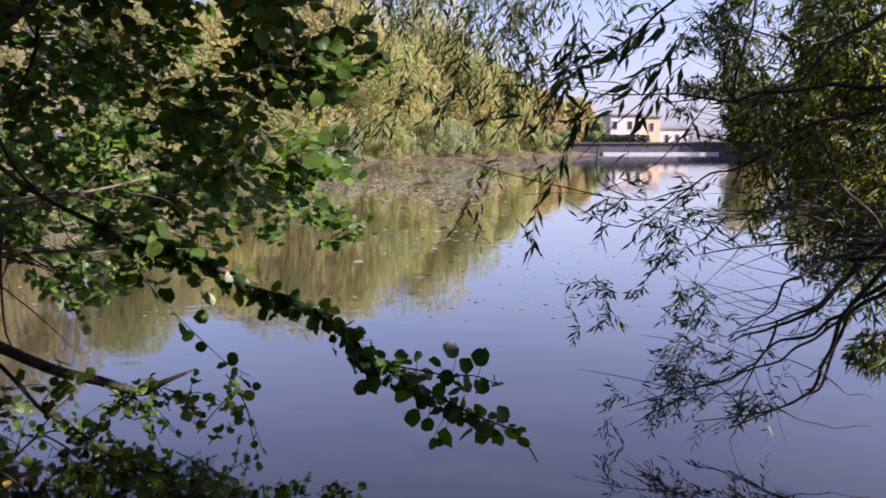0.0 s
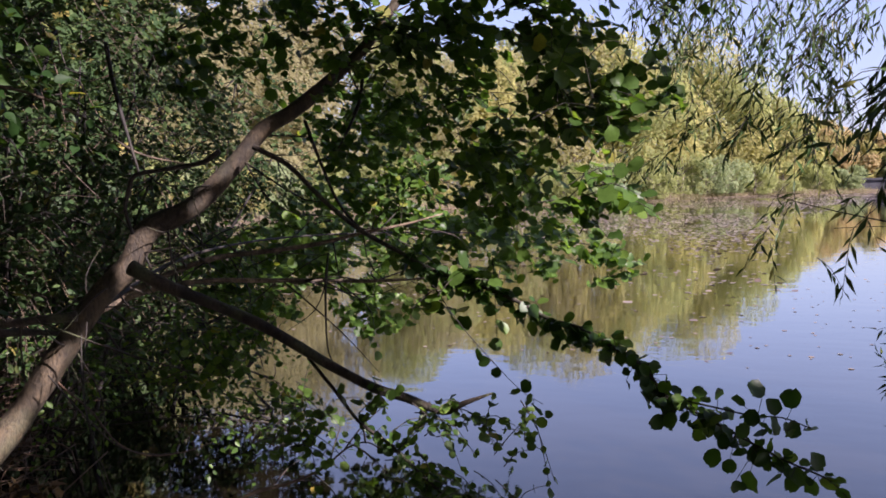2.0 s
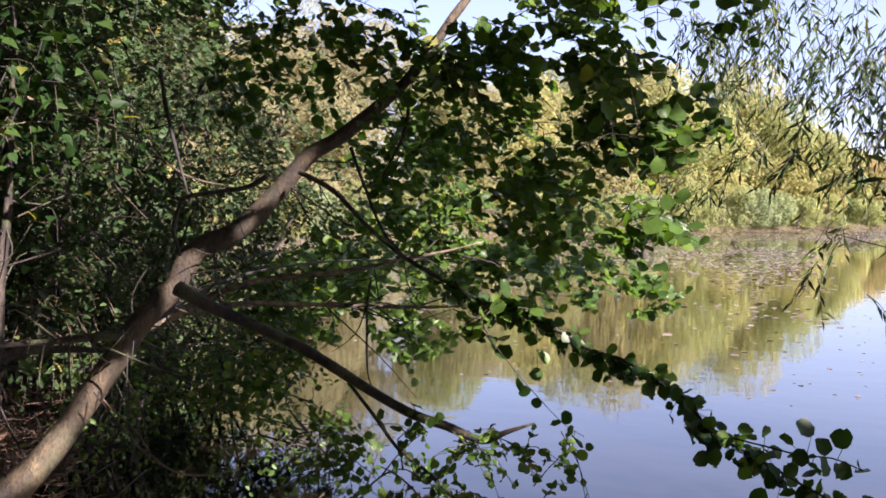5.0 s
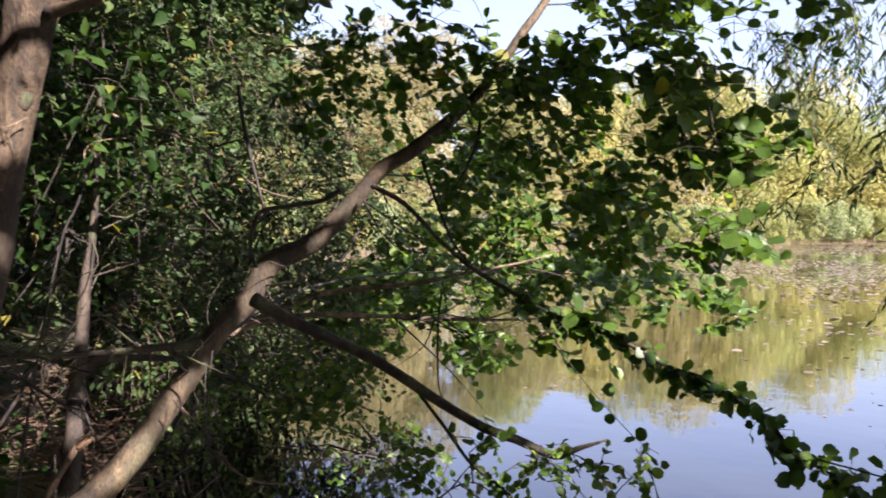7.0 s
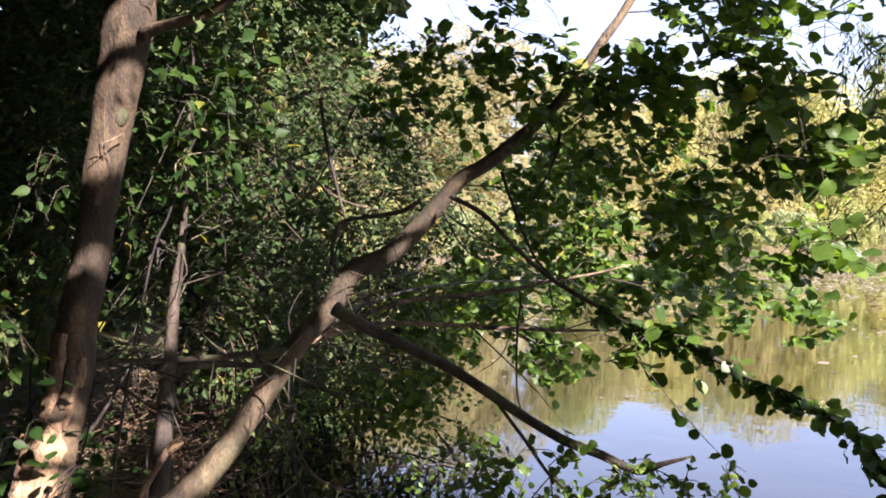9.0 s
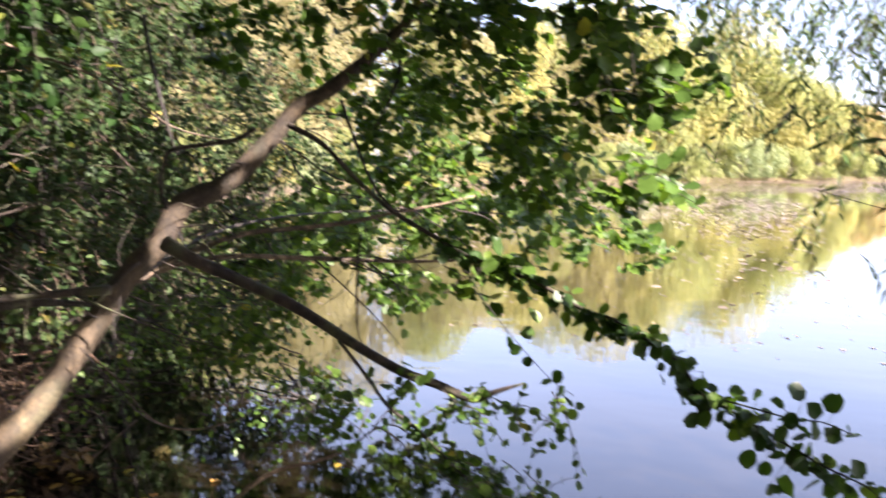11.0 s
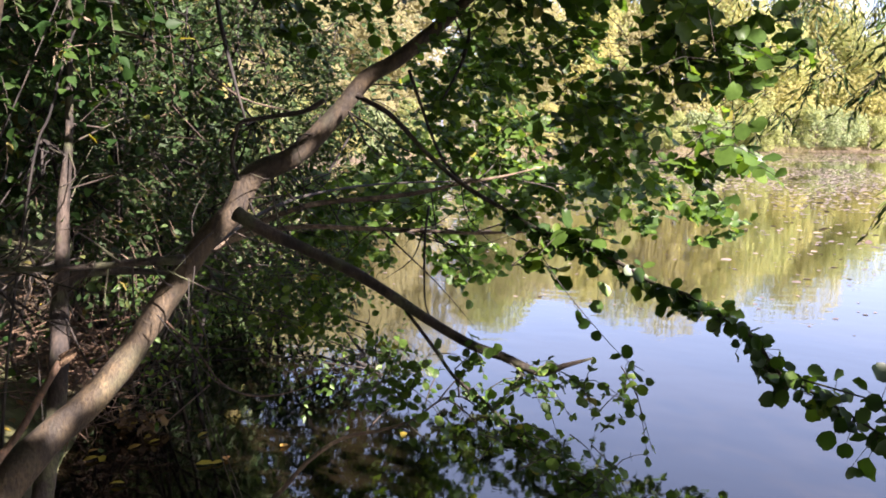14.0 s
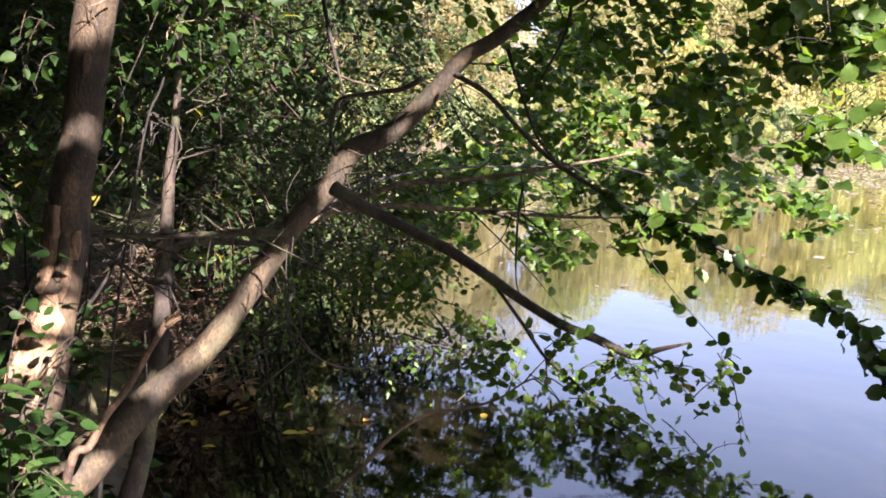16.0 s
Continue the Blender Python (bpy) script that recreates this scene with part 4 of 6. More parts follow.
def build_sapling():
    z = ground_z(-2.72, 1.72)
    tree = thing("sapling", (-2.72, 1.72, z), "slim sapling with light green leaves beside the bank trees", "tree")
    foot = (-2.72, 1.72, z - 0.1, 0.013)
    fmt_limb("stem", [foot] + [(x, y, z, r * 0.6) for x, y, z, r in SAP_A], tree, M_TWIG, 8, 0.12)
    fmt_limb("stem", [foot] + [(x, y, z, r * 0.6) for x, y, z, r in SAP_B], tree, M_TWIG, 7, 0.12)
    wood = Shape()
    s, d = in_blobs(SAP_LEAVES, 30)
    P, A, U, S = leaf_twigs(s, d + [0.4, -0.4, -0.2], 0.14, 5, 0.06, 0.6, wood, 0.6, (0.2, -0.6, 0.5))
    dry = Shape()
    for k in range(22):
        a = np.array([rng.uniform(-3.2, -2.35), 0, rng.uniform(0.9, 2.3)])
        a[1] = 1.15 - 0.35 * a[0] - 0.25 + rng.uniform(-0.1, 0.25)
        for j in range(3):
            w = unit(1)[0] * [0.16, 0.16, 0.12]
            dry.tube([(*a, .0026), (*(a + w * 0.5 + rng.normal(size=3) * 0.012), .002), (*(a + w + rng.normal(size=3) * 0.02), .0008)], 4, 0, 2, False)
            a = a + w * 0.6
    part("dry_twig_mass", dry.mesh("dry_twig_mass", M_PALE), tree, "thin bare pale twigs", kind="stuff")
    part("twig_mass", wood.mesh("twig_mass", M_DARK), tree, kind="stuff")
    part("crown", leaf_mesh("crown", LEAF_OVATE, P, A, U, S, M_HERB), tree, kind="stuff")


build_sapling()

# ---- the willow beside the viewpoint ----
W_A = [(2.52, 4.18, 1.27, 0.0377), (2.35, 4.25, 1.16, 0.0308), (2.22, 4.29, 1.04, 0.0256), (2.12, 4.30, 0.91, 0.0204), (2.04, 4.30, 0.81, 0.0186), (1.90,
    4.33, 0.73, 0.0152), (1.77, 4.36, 0.67, 0.0118), (1.59, 4.39, 0.60, 0.0067)]
W_B = [(2.52, 4.16, 1.07, 0.0343), (2.36, 4.23, 0.96, 0.0257), (2.22, 4.29, 0.85, 0.0206), (2.16, 4.28, 0.68, 0.0171), (2.10, 4.27, 0.52, 0.0137), (2.04,
    4.25, 0.37, 0.0120), (1.91, 4.28, 0.28, 0.0086), (1.72, 4.34, 0.20, 0.0069), (1.43, 4.42, 0.13, 0.0051)]
W_C = [(2.35, 4.22, 0.91, 0.0223), (2.19, 4.28, 0.79, 0.0188), (2.03, 4.32, 0.66, 0.0154), (1.87, 4.38, 0.61, 0.0119), (1.75, 4.38, 0.49, 0.0102), (1.61,
    4.40, 0.39, 0.0085), (1.40, 4.44, 0.32, 0.0068), (1.03, 4.49, 0.19, 0.0051)]
W_D = [(1.52, 2.58, 1.89, 0.0147), (1.42, 2.64, 1.88, 0.0126), (1.29, 2.70, 1.89, 0.0115), (1.15, 2.77, 1.87, 0.0094), (1.00, 2.82, 1.84, 0.0084), (0.83,
    2.88, 1.87, 0.0052), (0.68, 2.92, 1.87, 0.0031), (0.50, 2.95, 1.88, 0.0021)]
W_E = [(1.57, 2.67, 1.83, 0.0152), (1.45, 2.68, 1.81, 0.0139), (1.26, 2.72, 1.77, 0.0115), (1.14, 2.72, 1.70, 0.0093), (0.98, 2.73, 1.61, 0.0071), (0.83,
    2.72, 1.55, 0.0050), (0.69, 2.71, 1.51, 0.0029), (0.48, 2.70, 1.53, 0.0019), (0.27, 2.68, 1.53, 0.0019)]
W_F = [(1.41, 3.10, 1.76, 0.0095), (1.56, 3.27, 1.64, 0.0089), (1.74, 3.43, 1.47, 0.0094), (1.96, 3.55, 1.27, 0.0086), (2.21, 3.64, 1.07, 0.0075)]
W_G = [(0.92, 2.69, 2.30, 0.0101), (0.77, 2.76, 2.17, 0.0081), (0.66, 2.80, 2.07, 0.0071), (0.54, 2.84, 1.98, 0.0061), (0.44, 2.86, 1.95, 0.0041), (0.37,
    2.87, 1.93, 0.0030)]
W_H = [(2.15, 3.60, 1.51, 0.0147), (1.97, 3.58, 1.41, 0.0115), (1.75, 3.59, 1.40, 0.0098), (1.54, 3.57, 1.42, 0.0082), (1.36, 3.54, 1.40, 0.0053), (1.12,
    3.51, 1.36, 0.0039), (0.89, 3.48, 1.42, 0.0025)]
W_I = [(1.00, 2.82, 1.84, 0.0073), (1.01, 2.81, 1.97, 0.0063), (1.04, 2.79, 2.08, 0.0063), (1.06, 2.76, 2.24, 0.0063)]
W_J = [(1.74, 3.00, 2.25, 0.019), (1.58, 2.96, 2.16, 0.01625), (1.39, 2.92, 2.06, 0.0135), (1.26, 2.88, 1.92, 0.01075), (1.07, 2.84, 1.82, 0.008)]
W_K = [(1.04, 2.84, 1.82, 0.007), (0.99, 2.89, 1.90, 0.006), (1.03, 2.94, 2.08, 0.005), (1.14, 3.00, 2.25, 0.004)]
W_L = [(2.52, 4.17, 1.18, 0.028), (2.33, 4.20, 1.05, 0.02486), (2.12, 4.20, 0.79, 0.02171), (2.08, 4.22, 0.60, 0.01857), (2.03, 4.24, 0.44, 0.01543), (1.96, 4.27, 0.32, 0.01229), (1.83, 4.30, 0.24, 0.009143), (1.59, 4.33, 0.12, 0.006)]
W_M = [(2.30, 4.16, 1.11, 0.022), (2.17, 4.20, 1.03, 0.01775), (2.00, 4.23, 0.84, 0.0135), (1.78, 4.26, 0.74, 0.00925), (1.56, 4.30, 0.66, 0.005)]
W_N = [(2.30, 4.17, 1.18, 0.024), (2.14, 4.20, 1.12, 0.0202), (1.97, 4.23, 1.05, 0.0164), (1.83, 4.26, 0.96, 0.0126), (1.78, 4.28, 0.80, 0.0088), (1.60, 4.31, 0.69, 0.005)]
W_O = [(2.14, 4.22, 0.77, 0.014), (2.00, 4.25, 0.65, 0.01217), (1.83, 4.28, 0.52, 0.01033), (1.64, 4.32, 0.44, 0.0085), (1.44, 4.36, 0.36, 0.006667), (1.24, 4.40, 0.22, 0.004833), (1.03, 4.43, 0.09, 0.003)]
W_P = [(1.80, 4.26, 0.75, 0.012), (1.75, 4.26, 0.59, 0.00975), (1.67, 4.25, 0.46, 0.0075), (1.61, 4.24, 0.28, 0.00525), (1.57, 4.24, 0.16, 0.003)]
W_Q = [(2.05, 4.23, 0.46, 0.006), (2.17, 4.19, 0.36, 0.0045), (2.29, 4.16, 0.35, 0.003)]
W_R = [(1.83, 4.25, 0.26, 0.007), (1.94, 4.21, 0.21, 0.005667), (2.11, 4.17, 0.18, 0.004333), (2.30, 4.14, 0.20, 0.003)]
W_S = [(2.22, 3.68, 1.30, 0.017), (2.02, 3.66, 1.28, 0.0142), (1.78, 3.64, 1.28, 0.0114), (1.57, 3.61, 1.25, 0.0086), (1.31, 3.59, 1.23, 0.0058), (1.12, 3.57, 1.20, 0.003)]
W_T = [(2.22, 3.69, 1.39, 0.013), (2.01, 3.65, 1.37, 0.011), (1.71, 3.61, 1.35, 0.009), (1.54, 3.57, 1.37, 0.007), (1.30, 3.53, 1.40, 0.005), (1.11, 3.49, 1.36, 0.003)]
W_U = [(2.17, 4.20, 1.06, 0.01), (2.24, 4.16, 0.86, 0.007667), (2.25, 4.12, 0.68, 0.005333), (2.19, 4.09, 0.57, 0.003)]
W_MASS = [(0.85, 3.50, 1.44, 0.09797, 0.06858), (0.95, 3.48, 1.32, 0.1225, 0.08572), (0.70, 3.39, 1.42, 0.08328, 0.05829), (1.09, 3.50, 1.46, 0.09797, 0.06858), (1.17, 3.49, 1.39, 0.08572, 0.06001), (0.97, 3.56, 1.16, 0.1008, 0.07054),
    (0.77, 3.55, 1.07, 0.06298, 0.04409), (0.65, 3.55, 1.08, 0.04535, 0.03174), (0.90, 3.55, 1.06, 0.06298, 0.04409), (1.26, 3.94, 0.96, 0.112, 0.07838), (0.76, 3.73, 0.89, 0.0585, 0.04095), (0.67, 3.72, 0.85, 0.03989, 0.02792),
    (1.43, 4.31, 0.75, 0.1078, 0.07544), (1.40, 4.39, 0.58, 0.126, 0.08817), (1.29, 4.38, 0.46, 0.1102, 0.07715), (1.40, 4.36, 0.33, 0.1417, 0.0992), (1.25, 4.34, 0.21, 0.1102, 0.07715), (1.03, 4.45, 0.26, 0.07082, 0.04957),
    (0.96, 4.44, 0.15, 0.06438, 0.04507), (1.74, 4.26, 0.37, 0.09237, 0.06466), (1.56, 4.28, 0.52, 0.08621, 0.06035), (1.68, 4.25, 0.27, 0.08621, 0.06035), (1.81, 4.25, 0.27, 0.06774, 0.04742)]
HANGING = [(-0.23, 4.13, 2.46, 0.26, 0.18), (-0.01, 4.15, 2.33, 0.26, 0.18), (0.21, 3.95, 2.32, 0.25, 0.17), (0.39, 3.94, 2.27, 0.22, 0.17), (0.52, 3.90, 2.44,
    0.31, 0.17), (0.13, 4.00, 2.59, 0.52, 0.20), (-0.41, 4.19, 2.58, 0.33, 0.18), (0.32, 3.96, 2.14, 0.20, 0.08), (-0.07, 4.17, 2.16, 0.18, 0.12), (0.48,
    3.95, 2.08, 0.14, 0.08), (0.68, 3.78, 2.39, 0.19, 0.08)]
STRANDS = [(-0.14, 4.19, 2.02, 0.09, 0.15), (-0.43, 4.38, 1.89, 0.12, 0.15), (-0.28, 4.39, 1.89, 0.12, 0.12), (0.07, 3.99, 1.98, 0.10, 0.17), (0.24, 3.98, 1.98,
    0.17, 0.08), (0.31, 3.88, 1.87, 0.11, 0.14), (0.43, 3.97, 2.01, 0.11, 0.08), (0.25, 3.79, 1.66, 0.05, 0.16), (0.13, 3.69, 1.45, 0.06, 0.05), (0.33,
    3.67, 1.39, 0.05, 0.06), (0.46, 3.77, 1.60, 0.04, 0.07)]
W_BUSH = [(2.32, 5.70, 2.44, 0.43, 0.52), (2.54, 5.43, 1.90, 0.46, 0.50), (2.45, 5.91, 1.67, 0.36, 0.45), (2.50, 4.97, 2.35, 0.39, 0.47), (2.71, 5.12, 1.43,
    0.41, 0.45), (2.52, 5.64, 1.20, 0.39, 0.30), (2.32, 6.17, 2.13, 0.23, 0.51), (2.60, 5.14, 1.03, 0.37, 0.20), (2.39, 5.58, 2.98, 0.56, 0.43), (2.65,
    5.05, 2.76, 0.49, 0.41), (2.91, 5.02, 1.71, 0.49, 0.81)]
W_BIG = [(0.57, 2.64, 1.83, 0.11, 0.06), (0.46, 2.74, 2.06, 0.14, 0.10), (0.73, 2.68, 2.05, 0.10, 0.12), (0.50, 2.65, 1.87, 0.08, 0.08)]


def lance_sprays(blobs, count, length, leaves, size, wood, way, wild=0.6, droop=0.7):
    s, d = in_blobs(blobs, count)
    if count > 300:
        s = s[np.array([noise.noise(Vector(q) * 4.5) for q in s]) > 0.0]
        count = len(s)
    return leaf_twigs(s, np.array(way) + unit(count) * wild, length, leaves, size, droop, wood, 0.8, (0, -0.4, 0.6), 0.75, 0.5)


def build_willow():
    z = ground_z(4.45, 1.75)
    tree = thing("willow_tree", (4.45, 1.75, z), "willow with dark bent limbs trailing over the pond", "tree")
    part("trunk", Shape().tube([(4.5, 1.65, z - 0.3, 0.24), (4.3, 1.95, 0.6, 0.2), (3.9, 2.4, 1.5, 0.17), (3.7, 2.4, 2.4, 0.15), (3.6, 2.1, 3.6, 0.13), (3.5, 1.7, 5.2, 0.09), (3.4, 1.3, 7.0, 0.04)], 14, 0.14, 5).mesh("trunk", M_WBARK), tree)
    knee, crook = (3.85, 2.5, 1.4, 0.05), (3.7, 2.4, 2.2, 0.03)
    for pts, start in ((W_A, knee), (W_B, knee), (W_C, W_B[0]), (W_D, crook), (W_E, crook), (W_F, None), (W_G, (3.6, 2.2, 3.3, 0.025)), (W_H, knee), (W_I, None), (W_J, crook), (W_K, None), (W_L, knee), (W_M, knee), (W_N, knee), (W_O, None), (W_P, None), (W_Q, None), (W_R, None), (W_S, knee), (W_T, knee), (W_U, None)):
        bent = [pts[0]]
        for a, b in zip(pts, pts[1:]):
            c = (np.array(a) + b) / 2
            c[:3] += rng.normal(size=3) * 0.05 * np.linalg.norm(np.array(a[:3]) - b[:3])
            bent += [tuple(c), b]
        fmt_limb("limb", ([start] if start else []) + [(x, y, z, r * 0.8) for x, y, z, r in bent], tree, M_WBARK, 7, 0.2, steps=3)
    over = [[(3.65, 2.3, 3.0, 0.07), (1.6, 3.0, 3.3, 0.035), (0.4, 3.9, 3.1, 0.012), (-0.6, 4.4, 2.8, 0.004)], [(3.6, 2.1, 3.6, 0.06), (2.0, 3.6, 3.4, 0.03), (1.0, 4.0, 2.9, 0.015), (0.4, 4.0, 2.4, 0.006)]]
    for pts in over:
        fmt_limb("limb", pts, tree, M_WBARK, 8, 0.12)
    wood = Shape()
    sets = [lance_sprays(W_MASS, 190, 0.13, 8, 0.05, wood, (-0.6, 0, 0.0), 0.9, 0.25), lance_sprays(HANGING, 560, 0.15, 8, 0.056, wood, (-0.15, 0, -0.8), 0.6, 0.5),
            lance_sprays(STRANDS, 66, 0.15, 7, 0.066, wood, (-0.3, 0, -0.8), 0.8, 0.3), lance_sprays(W_BIG, 24, 0.2, 7, 0.085, wood, (-0.6, 0, -0.5), 0.5, 0.3)]
    for pts, lo in ((W_A, .3), (W_B, .3), (W_C, .2), (W_D, .25), (W_E, .25), (W_G, .35), (W_H, .1), (W_F, 0)):
        n = 7
        s = along_limb(pts, rng.uniform(lo, 1, n))
        sets.append(leaf_twigs(s, np.array([-0.7, 0, -0.2]) + unit(n) * 0.9, 0.17, 8, 0.058, 0.35, wood, 0.8, (0, -0.4, 0.6), 0.75, 0.5))
    for pts in (W_A, W_B, W_C, W_D, W_E, W_F, W_H, W_L, W_M, W_N, W_O, W_P, W_S, W_T, W_J, W_S, W_T, W_N):
        for k in range(7):
            a = along_limb(pts, rng.uniform(0.05, 0.85))
            w = np.array([-0.5, 0.1, 0.05]) + unit(1)[0] * 0.6
            L = rng.uniform(0.15, 0.65)
            wood.tube([(*a, .0032), (*(a + w * L * 0.5 + rng.normal(size=3) * 0.03), .0024), (*(a + w * L + rng.normal(size=3) * 0.05), .0012)], 4, 0, 3, False)
    P, A, U, S = (np.concatenate([q[i] for q in sets]) for i in range(4))
    part("twig_mass", wood.mesh("twig_mass", M_WBARK), tree, kind="stuff")
    part("trailing_leaves", leaf_mesh("trailing_leaves", LEAF_LANCE, P, A, U, S * 1.25, M_WILLOW), tree, "narrow dark green willow leaves", kind="stuff")
    # Crown out of view; its small last blobs are added to shade the alder.
    crown = [(3.6, 1.2, 5.0, 1.6, 1.2), (2.4, 0.6, 4.4, 1.2, 0.8), (4.6, 0.2, 4.6, 1.7, 1.4), (3.4, -0.8, 5.6, 1.8, 1.4), (5.2, 1.5, 4.2, 1.4, 1.4), (3.2, 0.6, 6.6, 1.6, 1.2), (4.8, -1.0, 3.2, 1.2, 1.2), (2.1, 1.0, 3.3, 0.5, 0.4), (2.35, 1.05, 2.8, 0.5, 0.4), (1.7, 1.3, 2.9, 0.4, 0.3)]
    s, d = in_blobs(crown, 5600)
    s = s[np.array([noise.noise(Vector(q) * 0.8) for q in s]) > 0.13]
    low, d = in_blobs([(3.2, 2.0, 3.3, 0.8, 0.5), (2.6, 1.8, 3.2, 0.6, 0.4), (4.4, 3.0, 2.8, 0.6, 0.4), (3.6, 4.0, 5.2, 0.9, 0.4)], 720)
    s = np.concatenate([s, low])
    s = s[shade_only(s, 0.08)]
    n = len(s)
    part("crown", leaf_mesh("crown", LEAF_CLUMP, s, unit(n) + [0, 0, -0.8], unit(n), rng.uniform(0.1, 0.22, n), M_WILLOW), tree, kind="stuff")


build_willow()


def build_willow_bush(place, blobs, count, size, mat, label):
    """A broad willow by the water: many stems and a lit crown with gaps."""
    bush = thing("willow_bush", (*place, ground_z(*place)), label, "bush", "willows on the bank")
    for b in blobs:
        stems = Shape()
        mid = (np.array(b[:3]) + [*place, 0.3]) / 2 + rng.normal(size=3) * 0.3
        stout = min(1.0, b[3] / 0.4) ** 2
        stems.tube([(*place, -0.1, .07 * stout), (*mid, .045 * stout), (*b[:3], .02 * stout)], 6, 0.1, 3)
        for k in range(int(4 + 8 * stout)):
            a = mid + (np.array(b[:3]) - mid) * rng.uniform(0.3, 1.0)
            e = np.array(b[:3]) + unit(1)[0] * [b[3], b[3], b[4]] * 1.15
            stems.tube([(*a, .002 + .005 * stout), (*((a + e) / 2 + rng.normal(size=3) * .08), .0015 + .0035 * stout), (*e, .0015)], 4, 0, 3)
        part("stem", stems.mesh("stem", M_WBARK), bush)
    # Bright and dark leaf copies imitate a backlit mass with sunlit highlights.
    for i, (kind, share, gap) in enumerate(((mat, 0.5, 0.0), (M_WILLOW, 0.5, -0.12))):
        s, d = in_blobs(blobs, int(count * share))
        s = s[np.array([noise.noise(Vector(q) * 1.6 + Vector((0, 0, 5.0 * i))) for q in s]) > gap]
        n = len(s)
        part("crown", leaf_mesh("crown", LEAF_LANCE, s, unit(n) * 0.8 + [-0.2, 0, -0.8], unit(n), rng.uniform(0.6, 1.3, n) * size, kind), bush, kind="stuff")


build_willow_bush((6.2, 5.2), W_BUSH + [(2.05, 5.9, 2.5, 0.15, 0.3), (1.96, 6.17, 2.63, 0.2, 0.12), (1.84, 6.15, 2.44, 0.16, 0.08), (1.94, 6.11, 2.13, 0.2, 0.1), (1.81, 6.09, 1.96, 0.14, 0.07), (1.92, 6.06, 1.75, 0.22, 0.1), (1.85, 6.19, 2.71, 0.14, 0.1), (2.51, 4.95, 0.94, 0.31, 0.16), (2.49, 4.59, 0.77, 0.17, 0.19), (2.42, 5.22, 1.00, 0.24, 0.12), (2.35, 4.27, 0.58, 0.14, 0.14)], 42000, 0.085, M_WILLOW_FAR, "sunlit yellow-green willow bush leaning over the water")
build_willow_bush((21, 17), [(15, 17, 2.5, 2.5, 2.2), (17, 18, 5, 3, 2.5), (19, 18, 3, 3, 2.5), (21, 18, 6, 3, 3)], 9000, 0.3, M_WILLOW_FAR, "tall yellow-green willow on the far side of the bay")

# ---- shrubs, herbs and litter on the near bank ----
def build_shrub(place, blobs, twigs, size, label, mat=M_SHRUB, leaves=8, kind_leaf=LEAF_OVAL, root=0.65, twiggy=False, stout=0.016, each=1):
    bush = thing("shrub", (*place, ground_z(*place)), label, "shrub", "shrubs on the bank")
    for b in blobs[::each]:
        stems = Shape()
        c = np.array(b[:3])
        foot = np.array(place) * root + c[:2] * (1 - root) + rng.normal(size=2) * 0.2
        mid = (c + [*foot, 0.3]) / 2 + rng.normal(size=3) * 0.2
        stems.tube([(*foot, ground_z(*foot) - 0.1, stout), (*mid, stout * 0.7), (*c, stout * 0.35)], 6, 0.1, 4)
        for k in range(6):
            e = c + unit(1)[0] * [b[3], b[3], b[4]]
            stems.tube([(*c, .006), (*((c + e) / 2 + rng.normal(size=3) * .08), .004), (*e, .0015)], 4, 0, 2)
        part("stem", stems.mesh("stem", M_TWIG), bush)
    s, d = in_blobs(blobs, twigs, 0.3)
    keep = np.array([noise.noise(Vector(q) * 1.5) + 0.5 * noise.noise(Vector(q) * 4) for q in s]) > -0.05
    wood = Shape() if twiggy else None
    P, A, U, S = leaf_twigs(s[keep], d[keep] + [0.5, -0.2, -0.1], 0.28, leaves, size, 0.4, wood, 0.6)
    if twiggy:
        for k in range(90):
            c = s[rng.integers(len(s))]
            w = unit(1)[0] * rng.uniform(0.15, 0.4)
            wood.tube([(*(c - w), .004), (*(c + rng.normal(size=3) * 0.05), .003), (*(c + w), .001)], 4, 0, 3, False)
        part("twig_mass", wood.mesh("twig_mass", M_BRUSH), bush, "tangled thin brown twigs", kind="stuff")
    part("crown", leaf_mesh("crown", kind_leaf, P, A, U, S, mat), bush, kind="stuff")


OVERHANG = [(-3.01, 3.34, 0.86, 0.28, 0.16), (-2.76, 3.49, 0.68, 0.31, 0.13), (-2.45, 3.41, 0.55, 0.21, 0.08), (-2.20, 3.46, 0.58, 0.15, 0.06), (-2.84, 3.86,
    0.91, 0.27, 0.17), (-2.04, 3.30, 0.56, 0.11, 0.05), (-3.05, 3.03, 0.81, 0.24, 0.15), (-2.53, 3.77, 0.69, 0.19, 0.10)]
THICKET = [(-3.61, 3.28, 1.99, 0.37, 0.30), (-3.59, 3.83, 2.17, 0.40, 0.33), (-3.34, 4.07, 1.77, 0.33, 0.29), (-3.65, 3.54, 1.58, 0.42, 0.31), (-3.59, 3.01,
    1.37, 0.29, 0.29), (-3.54, 3.88, 1.23, 0.36, 0.22), (-3.56, 3.31, 1.13, 0.37, 0.24), (-3.72, 2.87, 1.81, 0.26, 0.32), (-3.51, 4.42, 2.15, 0.35, 0.31),
    (-4.3, 3.9, 0.6, 0.5, 0.35), (-4.8, 5.0, 0.8, 0.6, 0.5), (-4.2, 3.4, 0.55, 0.3, 0.3), (-4.6, 4.5, 1.3, 0.5, 0.5), (-5.2, 5.6, 1.0, 0.7, 0.6), (-3.77, 3.04, 2.44, 0.40, 0.30), (-3.65, 3.70, 2.61, 0.51, 0.33), (-3.45, 4.38, 2.65, 0.47, 0.31), (-3.10, 4.23, 1.35, 0.25, 0.18), (-3.58, 2.66,
    1.04, 0.25, 0.22)]
